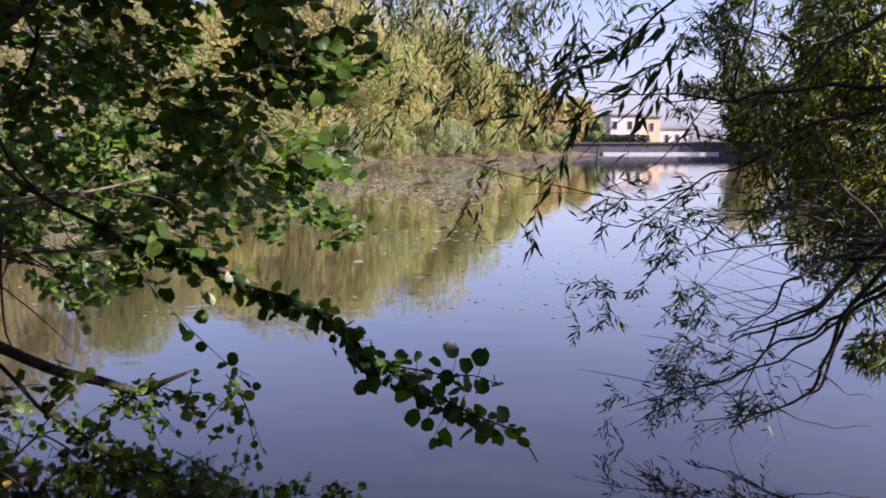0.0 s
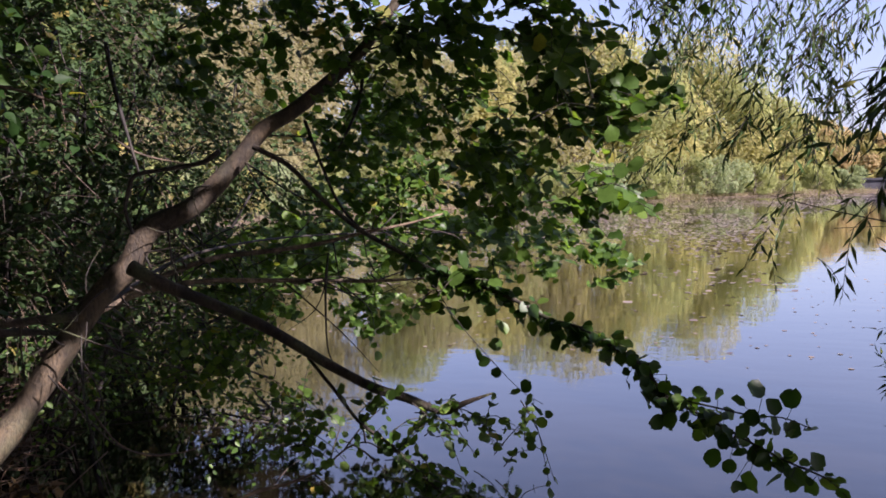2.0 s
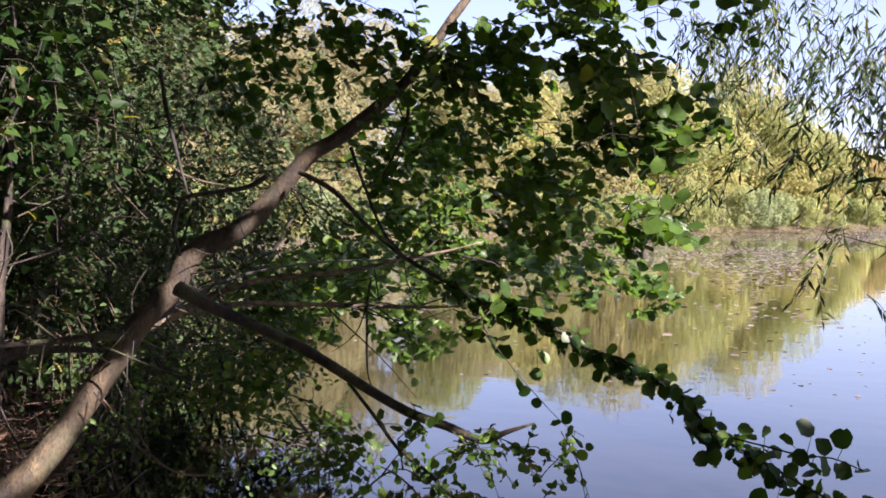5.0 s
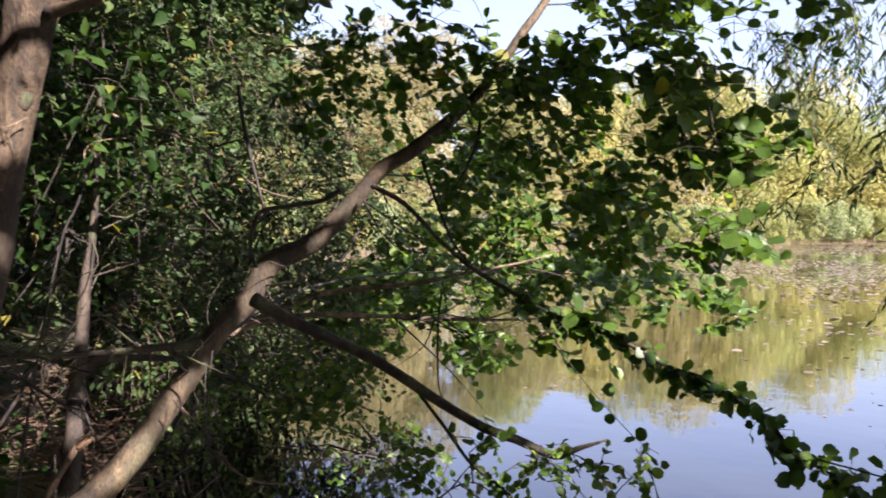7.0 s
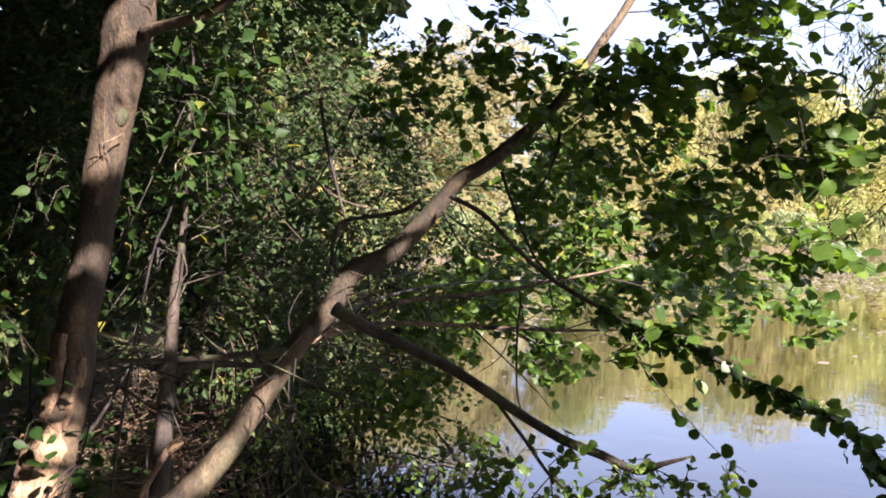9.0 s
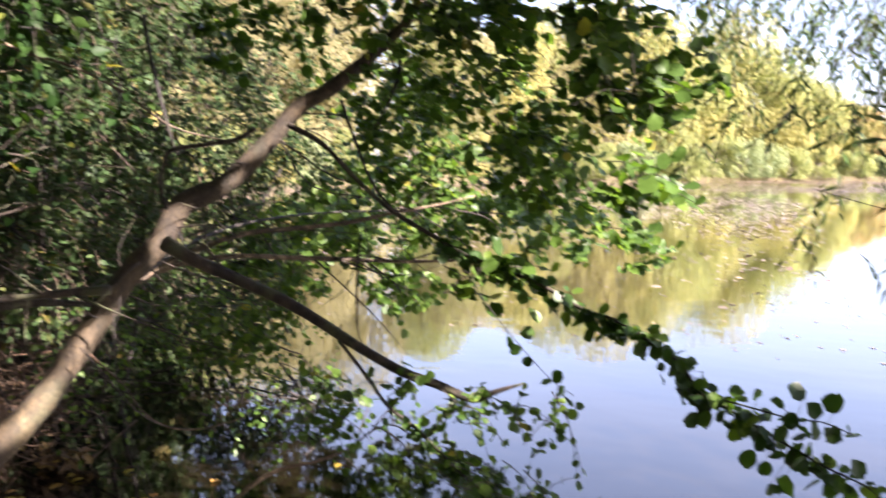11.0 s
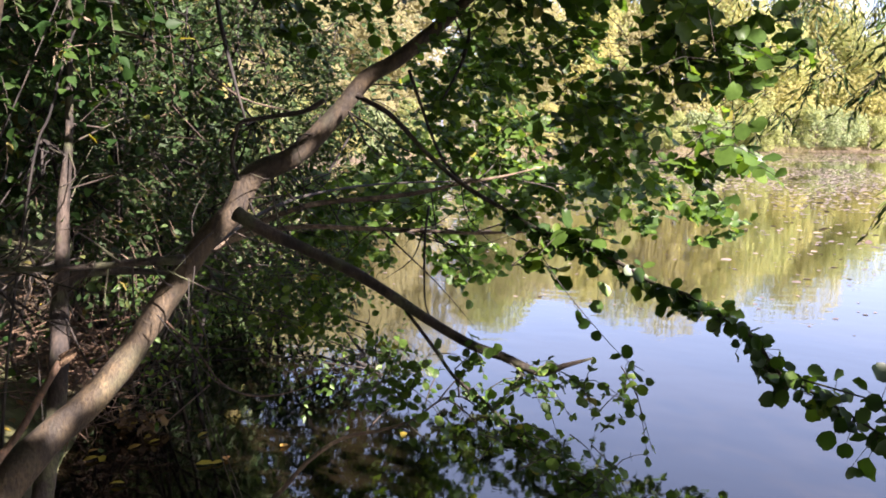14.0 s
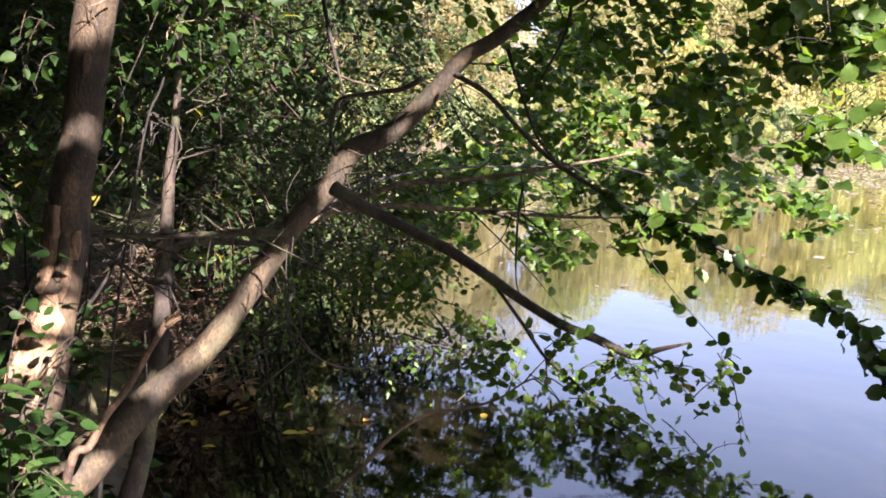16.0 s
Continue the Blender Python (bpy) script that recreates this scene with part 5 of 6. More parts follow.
GLOOM = [(-4.08, 2.20, 2.50, 0.35, 0.35), (-4.16, 2.19, 1.94, 0.35, 0.35), (-4.00, 2.07, 1.44, 0.34, 0.28), (-4.35, 2.59, 2.28, 0.35, 0.38), (-4.24, 2.46,
    1.59, 0.34, 0.30), (-4.26, 1.97, 2.20, 0.39, 0.48), (-4.10, 1.89, 1.52, 0.37, 0.37), (-3.95, 2.56, 3.02, 0.47, 0.37), (-4.15, 2.25, 3.02, 0.47, 0.37),
    (-3.87, 2.94, 1.41, 0.24, 0.24), (-3.59, 2.60, 1.03, 0.18, 0.12)]


HAZEL = [(-3.30, 1.91, 1.88, 0.2, 0.16), (-3.23, 1.89, 1.59, 0.2, 0.16), (-3.28, 1.82, 1.37, 0.2, 0.16), (-2.90, 2.15, 1.93, 0.16, 0.16), (-2.83, 2.14, 1.67, 0.12, 0.14), (-2.86, 2.07, 1.38, 0.14, 0.14), (-2.87, 1.70, 2.43, 0.2, 0.2),
         (-2.89, 1.70, 2.09, 0.18, 0.18), (-2.50, 2.02, 2.23, 0.12, 0.12), (-2.40, 2.10, 2.47, 0.2, 0.14), (-2.95, 2.25, 2.3, 0.2, 0.2), (-2.6, 2.3, 2.1, 0.15, 0.15)]
build_shrub((-3.25, 2.0), HAZEL, 230, 0.062, "young hazel with pointed mid-green leaves by the trees", M_HERB, 5, LEAF_OVATE, 0.9, stout=0.006, each=4)
build_shrub((-4.5, 3.6), OVERHANG, 400, 0.042, "low leafy shoots hanging over the dark water", M_ALDER, 7, LEAF_OVAL, 1.0, stout=0.008)
build_shrub((-4.8, 4.2), THICKET, 3000, 0.056, "dense green shrub rising behind the leaning alder", root=0.85, twiggy=True)
build_shrub((-4.8, 1.9), GLOOM, 1700, 0.06, "dark green thicket deep in shade", twiggy=True)
build_shrub((-6.6, 5.8), [(-6.0, 6.4, 1.6, 0.7, 0.9), (-6.4, 6.4, 3.2, 1.15, 1.1), (-5.6, 6.8, 3.3, 0.75, 0.8), (-7.2, 6.0, 2.2, 1.3, 1.4), (-5.5, 7.0, 1.4, 0.6, 0.75), (-5.4, 7.4, 2.1, 0.5, 0.7), (-6.9, 6.3, 4.6, 1.5, 1.2), (-6.0, 6.6, 4.2, 0.8, 0.6)], 3000, 0.075, "tall green shrub at the water's edge")
build_shrub((-5.6, 6.2), [(-4.95, 6.4, 1.0, 0.6, 0.5), (-4.95, 6.5, 1.8, 0.55, 0.5), (-5.2, 6.6, 2.5, 0.5, 0.45), (-4.3, 6.7, 1.1, 0.45, 0.45), (-4.5, 6.9, 1.6, 0.4, 0.35), (-5.3, 6.0, 0.8, 0.5, 0.5), (-4.6, 6.3, 2.1, 0.5, 0.5), (-4.2, 6.4, 2.7, 0.5, 0.4), (-4.8, 6.2, 3.0, 0.5, 0.45), (-3.95, 6.6, 2.0, 0.4, 0.4), (-4.45, 5.7, 0.65, 0.4, 0.35), (-4.0, 5.5, 0.6, 0.35, 0.3), (-4.2, 6.0, 1.0, 0.4, 0.35), (-3.75, 5.6, 0.8, 0.3, 0.25)], 2000, 0.07, "leafy green shrub leaning over the pond", twiggy=True)
build_shrub((-8, 3), [(-6.5, 3.4, 1.4, 1.3, 1.3), (-7.0, 2.6, 3.2, 1.6, 1.4), (-6.8, 4.6, 3.6, 1.4, 1.2), (-7.5, 1.0, 2.0, 1.6, 1.8), (-7.5, 0.5, 4.4, 1.8, 1.4), (-6.2, 4.9, 5.2, 1.4, 1.0)], 2400, 0.09, "tall dark thicket behind the bank")


def build_wood_edge(place, blobs, count, label):
    """A big bank tree, mostly added out of view so its crown shades the viewpoint."""
    z = ground_z(*place)
    tree = thing("shade_tree", (*place, z), label, "tree", "trees behind the viewpoint")
    wood = Shape()
    wood.tube([(*place, z - 0.3, .2), (place[0] + .1, place[1] + .1, 2.5, .16), (place[0], place[1] + .3, 6, .09), (place[0] + .2, place[1] + .3, 8.5, .03)], 10, .1, 4)
    for b in blobs:
        wood.tube([(place[0], place[1] + .1, max(b[2] - 1.5, 0.8), .06), ((place[0] + b[0]) / 2, (place[1] + b[1]) / 2, b[2] - .3, .04), (*b[:3], .012)], 5, 0, 2)
    part("trunk", wood.mesh("trunk", M_DARK), tree)
    s, d = in_blobs(blobs, count)
    way, size = unit(count), rng.uniform(0.14, 0.3, count)
    lit = shade_only(s + way * size[:, None] * 0.42, 0.4 * size)
    s, d, way, size = s[lit], d[lit], way[lit], size[lit]
    part("crown", leaf_mesh("crown", LEAF_CLUMP, s, way, d + unit(len(s)) * 0.7 + [0, 0, .4], size, M_SHRUB), tree, kind="stuff")


# The small last blobs are unseen leaf clusters added along the sun's line as shade.
build_wood_edge((-1.6, -3.0), [(-1.5, -2.6, 5.0, 1.8, 1.2), (-0.4, -1.2, 5.6, 1.6, 0.9), (-2.6, -1.0, 5.2, 1.7, 1.0), (-1.4, -3.0, 2.2, 1.5, 1.7), (-2.2, -2.4, 7.2, 2.0, 1.4), (-0.8, 0.8, 5.4, 1.5, 0.7), (-2.6, 1.0, 4.8, 1.3, 0.7), (-3.2, -2.4, 2.0, 1.3, 1.6), (-0.6, 0.8, 3.0, 0.28, 0.2), (0.9, 0.1, 3.2, 0.3, 0.2), (0.4, 0.55, 3.0, 0.22, 0.16), (0.3, 2.0, 4.2, 0.4, 0.28), (0.3, 1.3, 3.5, 0.32, 0.2), (-0.3, 2.3, 4.1, 0.4, 0.25), (1.1, 0.95, 3.1, 0.4, 0.3), (0.95, 2.0, 3.75, 0.55, 0.4), (0.1, 1.9, 4.3, 0.6, 0.4), (1.5, 0.3, 3.9, 0.6, 0.4), (-0.4, 2.7, 4.2, 0.6, 0.35), (0.6, 3.0, 4.6, 0.6, 0.35), (1.29, 0.04, 4.39, 0.15, 0.135), (1.13, 0.17, 4.70, 0.15, 0.135), (1.30, -0.02, 4.18, 0.15, 0.135), (1.58, 0.31, 3.92, 0.09, 0.081), (1.51, 0.51, 3.99, 0.07, 0.063), (1.62, 0.69, 4.24, 0.1, 0.09)], 22000, "unseen tall tree behind the viewpoint, added for shade")
build_wood_edge((-5.4, -1.6), [(-5, -1.2, 3, 1.6, 1.6), (-4.8, -0.2, 5.4, 1.8, 1.3), (-6, -1.6, 6.5, 2.2, 1.8), (-4.4, 1.2, 5.2, 1.5, 0.9), (-5.4, 0.4, 1.6, 1.3, 1.5), (-5.4, 2.6, 5.4, 1.6, 1.0), (-3.6, 2.6, 4.6, 1.2, 0.6), (-4.6, 4.0, 5.0, 1.5, 0.8), (-7.2, 0.6, 3.0, 1.6, 2.4), (-7.2, 3.0, 6.0, 2.0, 1.6)], 16000, "unseen tall tree, added to shade the bank")
build_wood_edge((2.4, -3.4), [(2.2, -3, 2.4, 1.6, 1.8), (2.6, -3, 5.4, 1.8, 1.6), (1.2, -2.2, 4.4, 1.5, 1.2), (3.8, -3.8, 4, 1.8, 1.8), (0.6, -3.6, 2.2, 1.4, 1.7), (4.6, -2.4, 2.4, 1.5, 2.0)], 8000, "unseen leafy tree, added to close the bank path")


build_wood_edge((-9.5, 3.5), [(-8, 3, 1.8, 2.0, 2.0), (-8.4, 4.4, 4.6, 2.0, 1.8), (-8, 1.4, 4.6, 2.0, 2.0), (-8.6, 2.6, 7.2, 2.2, 1.8), (-7.6, 5.6, 6.4, 1.8, 1.4), (-9, 6, 2.2, 2.0, 2.2), (-8, -0.8, 2.4, 2.0, 2.4)], 13000, "tall dark tree closing the bank")
build_wood_edge((-10, 9.2), [(-8.3, 8.4, 1.6, 1.2, 1.4), (-8.5, 8.8, 4, 1.6, 1.6), (-7.5, 9.2, 5.8, 1.5, 1.2), (-9.6, 8.4, 6.6, 1.7, 1.6), (-10.5, 9.8, 3, 1.8, 2.2)], 9000, "dark green tree at the water's edge")
build_wood_edge((0.5, -5.5), [(0, -5, 1.6, 2, 1.8), (-3.4, -4.4, 1.8, 1.8, 2), (3.4, -5.2, 1.8, 2, 2), (-2, -5, 4.6, 2.2, 1.8), (2, -5.2, 4.6, 2.2, 1.8), (6.4, -3.4, 2.2, 1.8, 2.4), (-6.4, -3.6, 2, 1.8, 2.2)], 7000, "unseen leafy tree, added to close the path behind")


def build_litter():
    """Fallen leaves and dead twigs on the bank."""
    n = 16000
    x, y = rng.uniform(-6.5, 6.5, n), rng.uniform(-2.5, 6.5, n)
    d = shore_distance(x, y)
    ok = (d > -0.05) & (d < 1.6 + rng.random(n)) & (rng.random(n) < np.where(x < -0.6, 0.75, 0.3))
    x, y = x[ok], y[ok]
    n = len(x)
    p = np.stack([x, y, ground_height(x, y) + 0.012], 1)
    litter = new("fallen_leaves", leaf_mesh("fallen_leaves", LEAF_OVAL, p, unit(n) * [1, 1, 0.3], unit(n) * 0.5 + [0, 0, 1], rng.uniform(0.04, 0.08, n), M_LITTER))
    tagged(litter, "brown and yellow fallen leaves strewn on the bank", "leaf litter", kind="stuff")
    sticks = Shape()
    for k in range(260):
        a = rng.uniform(0, 1)
        c = np.array([-3.7 - 0.6 * a + rng.normal() * 0.2, 2.9 + 0.7 * a + rng.normal() * 0.2, 0])
        c[2] = max(ground_z(c[0], c[1]), 0.02) + abs(rng.normal()) * 0.3 + 0.1
        w = unit(1)[0] * [0.5, 0.5, 0.25] * rng.uniform(0.5, 1.1)
        r = rng.uniform(0.0012, 0.0045)
        sticks.tube([(*(c - w), r), (*(c + rng.normal(size=3) * 0.08), r), (*(c + w + [0, 0, 0.05]), r * 0.4)], 4, 0, 3)
    tagged(new("brushwood", sticks.mesh("brushwood", M_SNAG)), "tangle of dead reddish-brown twigs at the waterline", "brushwood", kind="stuff")


def build_herb(place, high, leaves, size, label, shoots=9):
    """Arching shoots with pairs of pointed leaves."""
    z = ground_z(*place)
    herb = thing("bramble", (*place, z), label, "plant", "low plants on the bank")
    stems = Shape()
    P, A, U, S = [], [], [], []
    for k in range(shoots):
        a = rng.uniform(0, 2 * math.pi)
        way = np.array([math.cos(a), math.sin(a), 0]) * rng.uniform(0.05, 0.3)
        top = high * rng.uniform(0.5, 1.05)
        base = np.array([*place, z]) + np.array([rng.normal() * 0.05, rng.normal() * 0.05, -0.03])
        pts = [(*base, .0035), (*(base + way * 0.25 + [0, 0, top * 0.6] + rng.normal(size=3) * 0.03), .0028), (*(base + way * 0.8 + [0, 0, top] + rng.normal(size=3) * 0.03), .002), (*(base + way * 1.4 + [0, 0, top * 0.93]), .001)]
        stems.tube(pts, 4, 0, 4, False)
        q = along_limb(pts, np.linspace(0.3, 1, leaves))
        turn = rng.uniform(0, math.pi)
        for i in range(leaves):
            turn += 1.4
            for j in (0, math.pi):
                w = np.array([math.cos(turn + j), math.sin(turn + j), rng.uniform(-0.5, 0.1)])
                P.append(q[i] + w * 0.012), A.append(w + rng.normal(size=3) * 0.2), U.append(np.array([0.2, -0.25, 0.9]) + rng.normal(size=3) * 0.35), S.append(size * rng.uniform(0.55, 1.2) * (1.1 - 0.35 * i / leaves))
    part("stem_mass", stems.mesh("stalk_tangle", M_DARK), herb, kind="stuff")
    part("foliage", leaf_mesh("foliage", LEAF_OVATE, np.array(P), np.array(A), np.array(U), np.array(S), M_HERB), herb, kind="stuff")


build_litter()
for hx, hy, hh, hs in ((-2.05, 0.85, 0.8, 8), (-2.15, 1.0, 0.75, 8), (-2.3, 0.95, 0.85, 8), (-2.28, 1.22, 0.7, 5), (-2.38, 1.2, 0.95, 8), (-2.45, 1.15, 1.05, 8), (-2.7, 1.15, 1.25, 9), (-2.9, 1.35, 1.3, 8),
                       (-2.85, 1.55, 0.6, 6), (-3.3, 1.8, 0.8, 7), (-3.6, 2.3, 0.6, 7), (-3.1, 1.0, 1.5, 8), (-2.3, 1.45, 0.25, 3), (-2.62, 1.98, 0.42, 4)):
    build_herb((hx, hy), hh, 7, 0.07, "leafy green bramble shoots on the bank", hs)


# ---- floating leaves ----
def build_floating():
    def strew(name, x, y, size, label, tilt=0.16):
        d = shore_distance(x, y)
        ok = d < -0.2
        x, y, size = x[ok], y[ok], size[ok]
        n = len(x)
        p = np.stack([x, y, np.full(n, 0.004)], 1)
        a = unit(n) * [1, 1, 0.02]
        u = np.array([0, 0, 1.0]) + unit(n) * tilt
        tagged(new(name, leaf_mesh(name, LEAF_PAD, p, a, u, size, M_PAD)), label, "floating leaves", kind="stuff")
    n = 150000
    y = 10 + 98 * rng.random(n) ** 0.7
    edge = 0.045 * y + np.clip(y - 35, 0, 70) * 0.2
    x = edge + rng.normal(size=n) * 0.02 * y - rng.random(n) ** 1.3 * (6 + 0.5 * y)
    thick = np.array([noise.noise(Vector((a * 0.22, b * 0.07, 3.0))) + 0.6 * noise.noise(Vector((a * 0.9, b * 0.3, 8.0))) for a, b in zip(x, y)])
    thick = (thick * 0.9 + 0.45) * np.clip((y - 9) / 26, 0.05, 1) > rng.random(n)
    x, y = x[thick], y[thick]
    n = len(x)
    strew("leaf_drift", x, y, rng.uniform(0.05, 0.16, n), "wide drift of pinkish-brown floating leaves", 0.2)
    n = 1700
    y = 7.5 + 26 * rng.random(n) ** 0.8
    strew("scattered_leaves", -0.7 * y + rng.random(n) * y * 1.1, y, rng.uniform(0.022, 0.06, n), "scattered brown leaves floating on the pond", 0.15)


build_floating()


def build_heap(x, y):
    """Dead leaves and twigs caught against the leaning trunk at the waterline."""
    heap = thing("debris_heap", (x, y, 0), "brown dead leaves and twigs caught at the waterline", "debris")
    n = 70
    at = np.column_stack([x + rng.normal(size=n) * 0.075, y + rng.normal(size=n) * 0.05, 0.015 + 0.09 * rng.random(n)])
    part("leaf_mass", leaf_mesh("leaf_mass", LEAF_OVATE, at, unit(n), unit(n) + [0, -0.3, 0.6], rng.uniform(0.04, 0.085, n), M_LITTER, 0.05), heap, "curled brown leaves", kind="stuff")
    for k in range(11):
        a, b = unit(1)[0] * [0.14, 0.1, 0.03], unit(1)[0] * 0.04
        c = np.array([x, y, 0.05 + 0.08 * rng.random()])
        part("twig", Shape().tube([(*(c - a), 0.004), (*(c + b), 0.0035), (*(c + a), 0.002)], 5, 0.1, 3).mesh("twig", M_BRUSH), heap)


build_heap(-3.59, 3.27)


def build_fallen(places):
    """Single yellow leaves lying on the dark water by the bank."""
    me = bpy.data.meshes.new("fallen_leaf")
    me.from_pydata([tuple(q) for q in LEAF_OVAL[0]], [], LEAF_OVAL[1])
    me.materials.append(M_DROP)
    me.shade_smooth()
    for x, y in places:
        ob = tagged(new("fallen_leaf", me), "yellow fallen leaf floating on dark water", "leaf", "yellow leaves on the water")
        ob.matrix_basis = pose(x, y, 0.012, rng.uniform(-8, 8), rng.uniform(-8, 8), rng.uniform(0, 360)) @ Matrix.Scale(float(rng.uniform(0.06, 0.1)), 4)


build_fallen([(-3.47, 2.9), (-3.4, 3.1), (-3.36, 3.2), (-2.88, 3.06), (-2.84, 3.13), (-2.95, 3.02), (-3.2, 3.4), (-3.5, 2.8), (-3.55, 2.95), (-2.7, 3.4), (-3.1, 2.7), (-2.2, 3.9)])

# ---- the far bank ----
LEAF_FAR = (np.array([(.05, -.15, 0), (.46, .3, -.05), (-.08, .92, .03), (-.44, .42, -.04)]), [(0, 1, 2, 3)])


def build_tree(place, high, wide, mats, count, label, size=0.3, low=0.08):
    """A broad bank tree: trunk, limbs, and a rounded, ragged crown of leaf clumps."""
    z = ground_z(*place)
    tree = thing("bank_tree", (*place, z), label, "tree", "trees on the far bank")
    x, y = place
    wood = Shape()
    wood.tube([(x, y, z - 0.3, high * .022), (x + rng.normal() * .2, y, z + high * .35, high * .017), (x + rng.normal() * .4, y, z + high * .9, high * .004)], 8, 0.1, 4)
    blobs = []
    for k in range(36):
        h = low + (0.9 - low) * (k + rng.random()) / 36
        w = 0.85 * wide * math.sqrt(max(1 - ((h - 0.42) / 0.6) ** 2, 0.05)) * math.sqrt(rng.uniform(0.15, 1))
        a = rng.uniform(0, 2 * math.pi)
        r = high * rng.uniform(0.11, 0.18)
        c = (x + w * math.cos(a), y + w * math.sin(a), z + h * high)
        blobs.append((*c, r * 1.15, r))
        wood.tube([(x, y, z + h * high * 0.6, high * .008), ((x + c[0]) / 2, (y + c[1]) / 2, z + h * high * 0.85, high * .005), (*c, high * .002)], 5, 0, 2)
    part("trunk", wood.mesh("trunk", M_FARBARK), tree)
    tone = rng.permutation(len(blobs)) % len(mats)
    for i, mat in enumerate(mats):
        n = count // len(mats)
        s, d = in_blobs([b for b, q in zip(blobs, tone) if q == i], n, 0.95)
        s = s + rng.normal(size=(n, 3)) * 0.0045 * high
        s[:, 2] = np.maximum(s[:, 2], z + 0.1)
        part("crown", leaf_mesh("crown", LEAF_FAR, s, unit(n), d * 0.8 + unit(n) * 0.16 + [0.3, -0.28, 0.3], rng.uniform(0.6, 1.5, n) * size, mat), tree, kind="stuff")


def build_far_bank():
    y, g, r, l, w = M_YELLOW, M_GREEN, M_RUST, M_LIME, M_STRAW
    rows = (((20.5, 128), 7.5, 2.6, (r, y), "rust and yellow autumn tree on the bank"), ((23.5, 129), 5, 2.0, (g,), "small dark green tree by the dam"), ((15.5, 126), 9, 3.0, (r, y), "rust and yellow autumn tree on the far bank"), ((11, 121), 9.5, 3.2, (y, l), "yellow autumn tree on the far bank"), ((18.5, 128), 6, 2.5, (g,), "dark green tree by the dam"),
            ((7, 112), 11.5, 3.8, (l, y), "yellow-green autumn tree on the far bank"), ((2, 108), 15, 4.4, (l, y), "yellow-green autumn tree on the far bank"), ((-3, 106), 19, 4.6, (y, l), "tall yellow thinning tree on the bank"),
            ((-6, 98), 14, 3.8, (l, y), "yellow-green autumn tree on the far bank"), ((-10, 90), 17, 4.4, (y, l), "yellow autumn tree on the far bank"), ((-14, 86), 18, 4.6, (y, w), "tall yellow thinning tree on the bank"),
            ((-19, 82), 16, 4.2, (w, l), "tall half-bare tree on the bank"), ((-22, 76), 14, 4.2, (y, l), "yellow and green autumn tree on the bank"), ((-26, 69), 15, 5.0, (w, l), "yellow autumn tree on the far bank"),
            ((-33, 60), 17, 5.6, (w,), "pale yellow autumn tree on the far bank"), ((-33, 50), 14, 5.4, (w,), "pale yellow autumn tree on the far bank"), ((-33, 40), 14, 5.4, (w,), "pale yellow autumn tree on the far bank"),
            ((-30, 31), 12, 4.6, (w, l), "pale yellow autumn tree on the far bank"), ((-23, 22), 10.5, 3.6, (l, g), "green and yellow bank tree beside the pond"), ((-18, 16), 9, 3.0, (g, l), "green bank tree beside the pond"),
            ((48, 128), 11, 4.0, (l, r), "autumn tree beyond the dam"), ((54, 115), 13, 4.5, (l, y), "yellow-green autumn tree on the far bank"), ((50, 80), 13, 4.5, (l, g), "yellow-green bank tree beside the pond"), ((38, 45), 12, 4.5, (l, g), "yellow-green bank tree beside the pond"))
    for place, high, wide, mats, label in rows:
        near = math.hypot(*place)
        if w in mats and near < 75:
            build_tree(place, high, wide, mats, 52000, label, 0.2)
        else:
            build_tree(place, high, wide, mats, 20000 if near > 60 else 22000, label, 0.27 if near > 60 else 0.2)
    for k, (x, yy, h, m) in enumerate(((-1, 96, 4.5, g), (1.5, 99.5, 4, g), (-3.6, 93.5, 4.5, l), (4.5, 102.5, 3.5, l), (8, 108, 3.5, l), (-6, 84, 3.5, l), (-10, 78, 3.2, g), (-13, 73, 3.2, l), (-21, 63, 3.4, y), (-26, 51, 3.4, l), (-26, 39, 3.2, y), (-24, 32, 3, l), (13, 114.5, 3.2, l), (17, 119, 3, g), (-20.5, 26, 2.8, g), (-17.5, 21, 2.4, l), (-25.5, 36, 3, l), (-27, 45, 3, g), (-24, 57, 3.4, l), (-16, 69, 3.4, l))):
        build_tree((x, yy), h, h * 0.85, (m,), 4000, "low leafy bush at the waterline", 0.19, 0.02)


def build_reeds():
    """Dry stems and grass along the far waterline."""
    p = np.array(SHORE[9:16])
    n = 5000
    i = rng.integers(0, len(p) - 1, n)
    t = rng.random((n, 1))
    q = p[i] * (1 - t) + p[i + 1] * t + rng.normal(size=(n, 2)) * 0.5
    z = np.maximum(ground_height(q[:, 0], q[:, 1]), 0)
    tagged(new("reeds", leaf_mesh("reeds", LEAF_BLADE, np.column_stack([q, z]), unit(n) * 0.35 + [0, 0, 1], unit(n), rng.uniform(0.15, 0.5, n), M_REED)), "dry reeds and grass fringing the far waterline", "reeds", kind="stuff")


def build_grass():
    """Rough grass on the far banks."""
    n = 60000
    x, yy = rng.uniform(-30, 24, n), rng.uniform(8, 128, n)
    dd = shore_distance(x, yy)
    ok = (dd > 0) & (dd < 9)
    x, yy = x[ok], yy[ok]
    n = len(x)
    size = rng.uniform(0.3, 0.7, n)
    tagged(new("bank_grass", leaf_mesh("bank_grass", LEAF_BLADE, np.column_stack([x, yy, ground_height(x, yy) - 0.02]), unit(n) * 0.5 + [0, 0, 1], unit(n), size * 1.2, M_LIME)), "rough yellow-green grass on the far bank", "grass", kind="stuff")


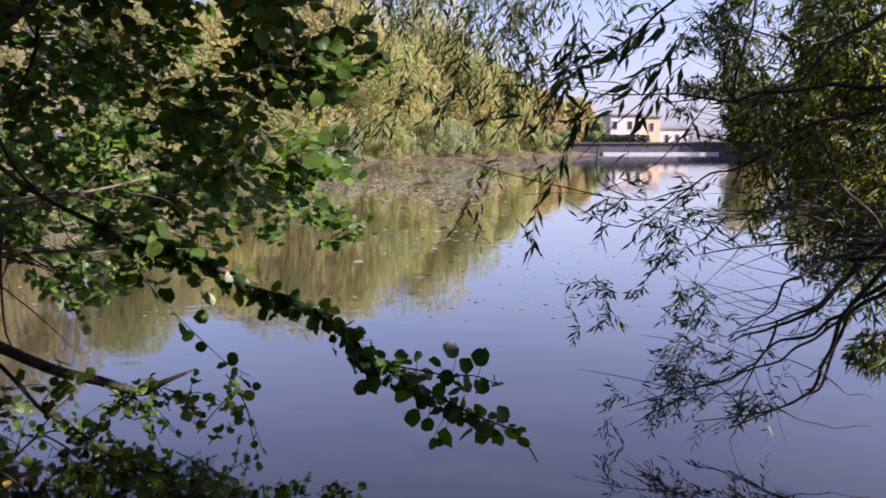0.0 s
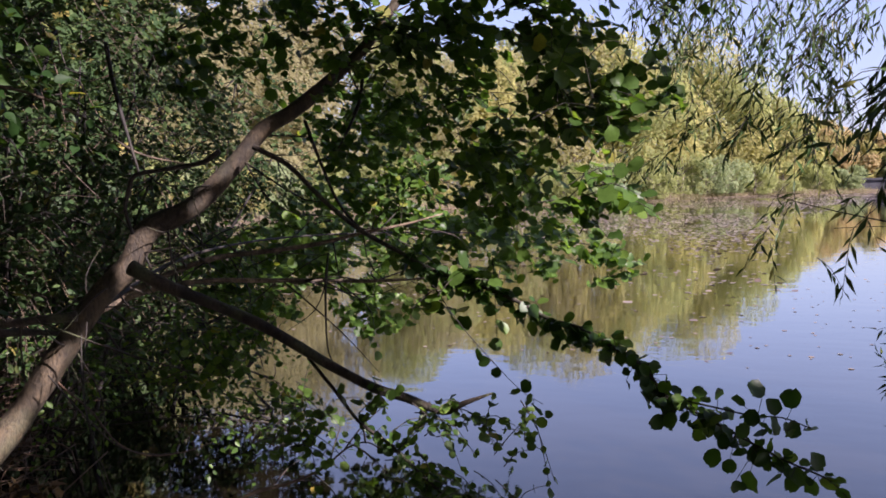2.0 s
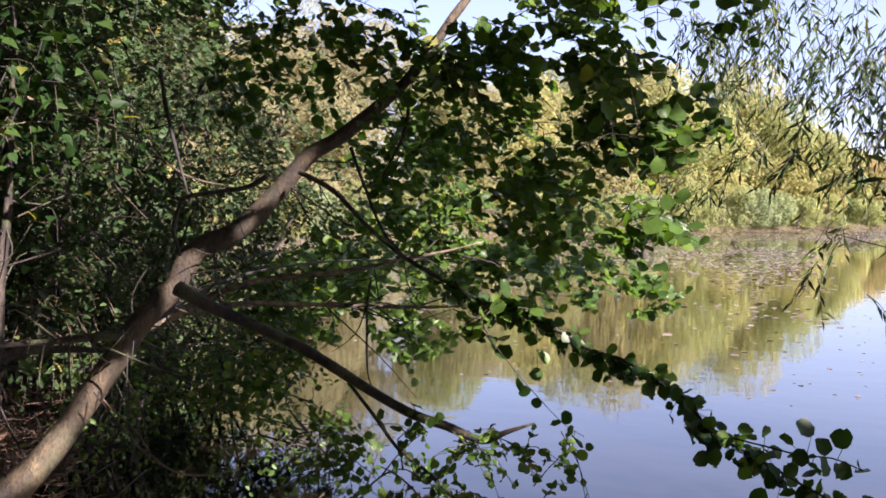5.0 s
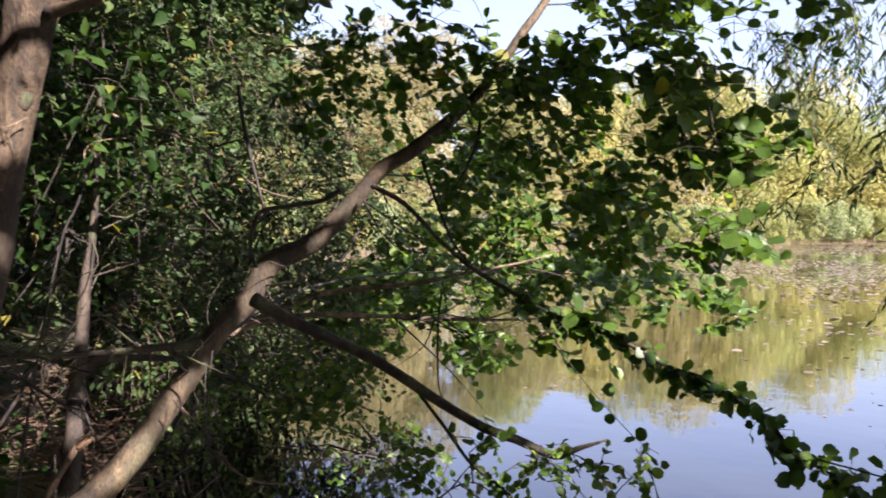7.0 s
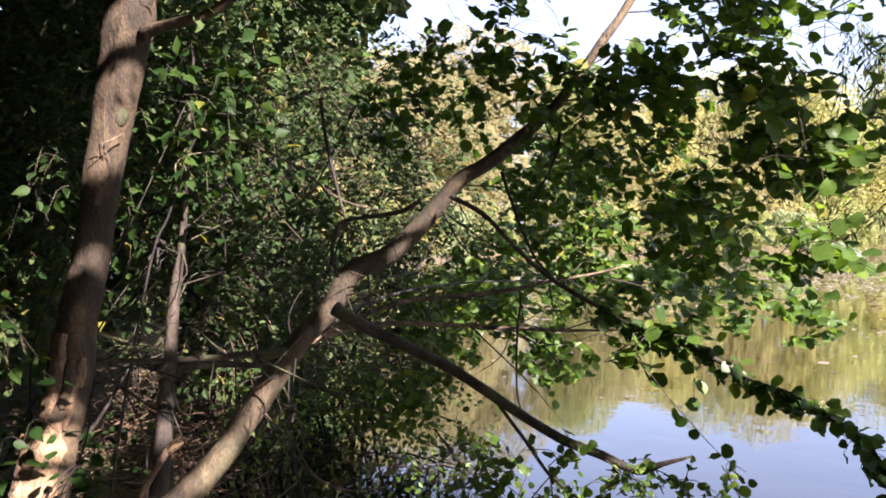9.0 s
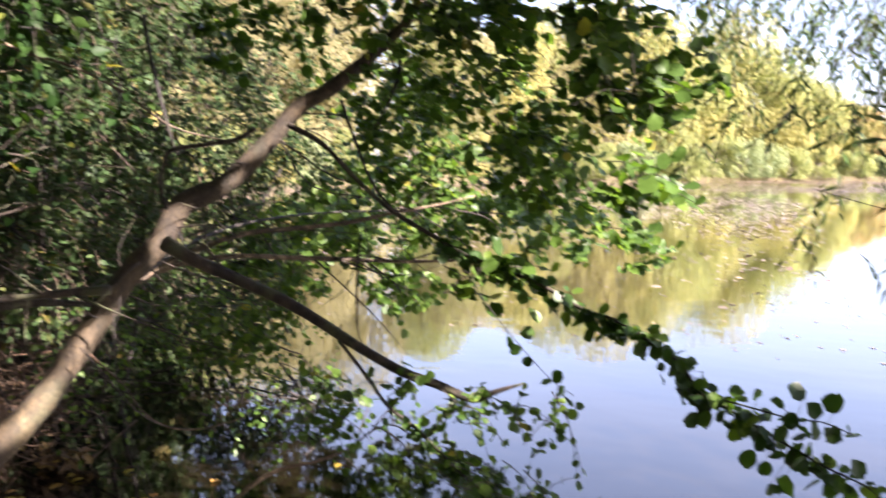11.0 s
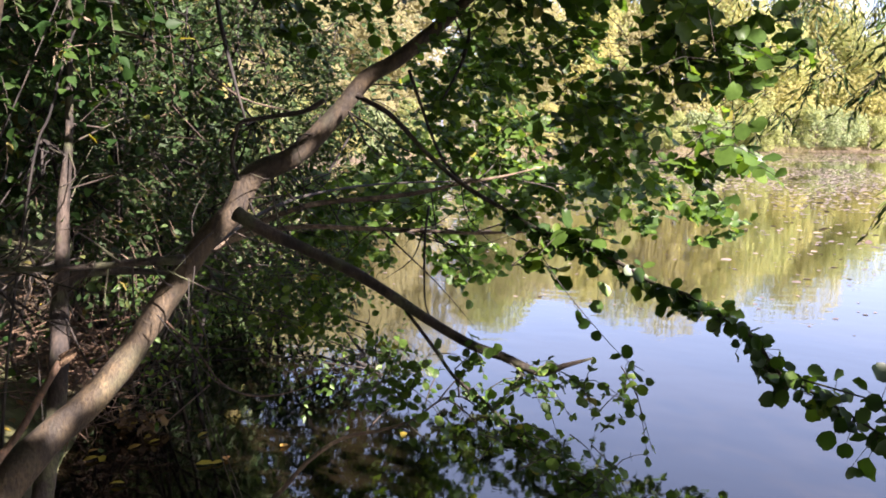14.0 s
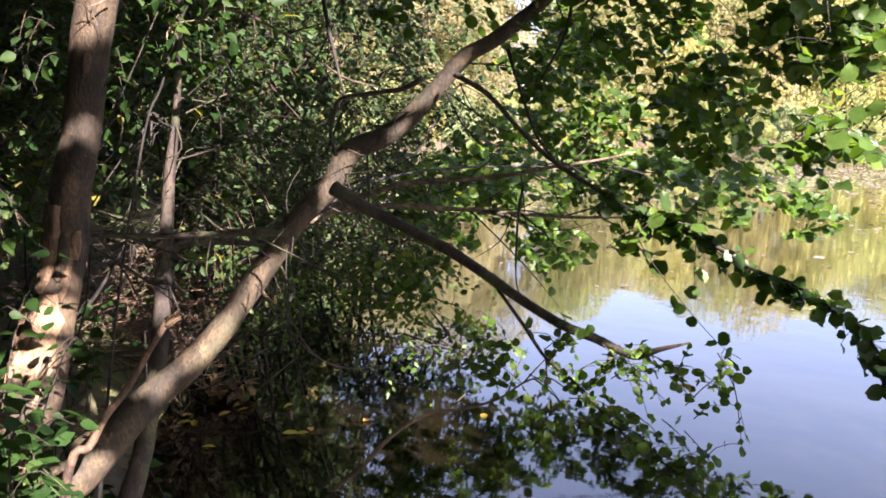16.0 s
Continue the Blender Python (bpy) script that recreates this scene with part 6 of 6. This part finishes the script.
def build_dam():
    dam = thing("dam_wall", (31, 121, 0), "dark stone dam wall across the pond's end", "dam", kind="structure")
    part("wall", Shape().box((17, 120.5, -0.6), (46, 122, 1.55)).mesh("wall", M_STONE, False), dam)
    part("coping", Shape().box((17, 120.3, 1.55), (46, 122.2, 1.8)).mesh("coping", M_STONE, False), dam)
    # This raised pale box stands in for a bright streak on the water.
    part("spill_strip", Shape().box((23.5, 119.4, -0.4), (40.5, 120.497, 0.3)).mesh("spill_strip", M_FOAM, False), dam, "pale streak on the water at the dam's foot, built as a box")
    n = 2400
    s = np.column_stack([rng.uniform(25, 32, n), rng.uniform(126, 128, n), 1.4 + 1.5 * rng.random(n) ** 0.8])
    hedge = thing("hedge", (28.5, 127, 1.4), "dark clipped hedge above the dam", "hedge")
    part("core", Shape().box((25.3, 126.6, 1.0), (31.7, 127.4, 2.4)).mesh("stems", M_DARK, False), hedge)
    part("foliage", leaf_mesh("foliage", LEAF_FAR, s, unit(n), unit(n), rng.uniform(0.15, 0.35, n), M_HEDGE), hedge, kind="stuff")


def build_house(x0, x1, y0, y1, z1, mat, panes, label):
    z0 = 1.0
    house = thing("house", ((x0 + x1) / 2, y0, z0), label, "house", "houses beyond the dam")
    part("wall", Shape().box((x0, y0, z0), (x1, y1, z1)).mesh("wall", mat, False), house)
    part("roof", Shape().box((x0 - 0.25, y0 - 0.25, z1), (x1 + 0.25, y1 + 0.25, z1 + 0.3)).mesh("roof", M_ROOF, False), house)
    for px in panes:
        w = part("window", Shape().box((px - 0.45, y0 - 0.06, z1 - 2.6), (px + 0.45, y0 + 0.1, z1 - 1.0)).mesh("window", M_WHITE, False), house)
        part("pane", Shape().box((px - 0.35, y0 - 0.09, z1 - 2.5), (px + 0.35, y0 - 0.05, z1 - 1.1)).mesh("pane", M_GLASS, False), w, "dark window glass")


build_far_bank()
build_reeds()
build_grass()
build_dam()
build_house(30.8, 36.8, 150, 158, 6.7, M_WHITE, (31.6, 34.4, 36.0), "white rendered house above the dam")
build_house(37.0, 40.2, 151, 160, 6.4, M_CREAM, (38.6,), "cream rendered house beside the white one")
build_house(40.6, 46.0, 153, 160, 4.3, M_WHITE, (42.0, 44.0), "low white outbuilding above the dam")
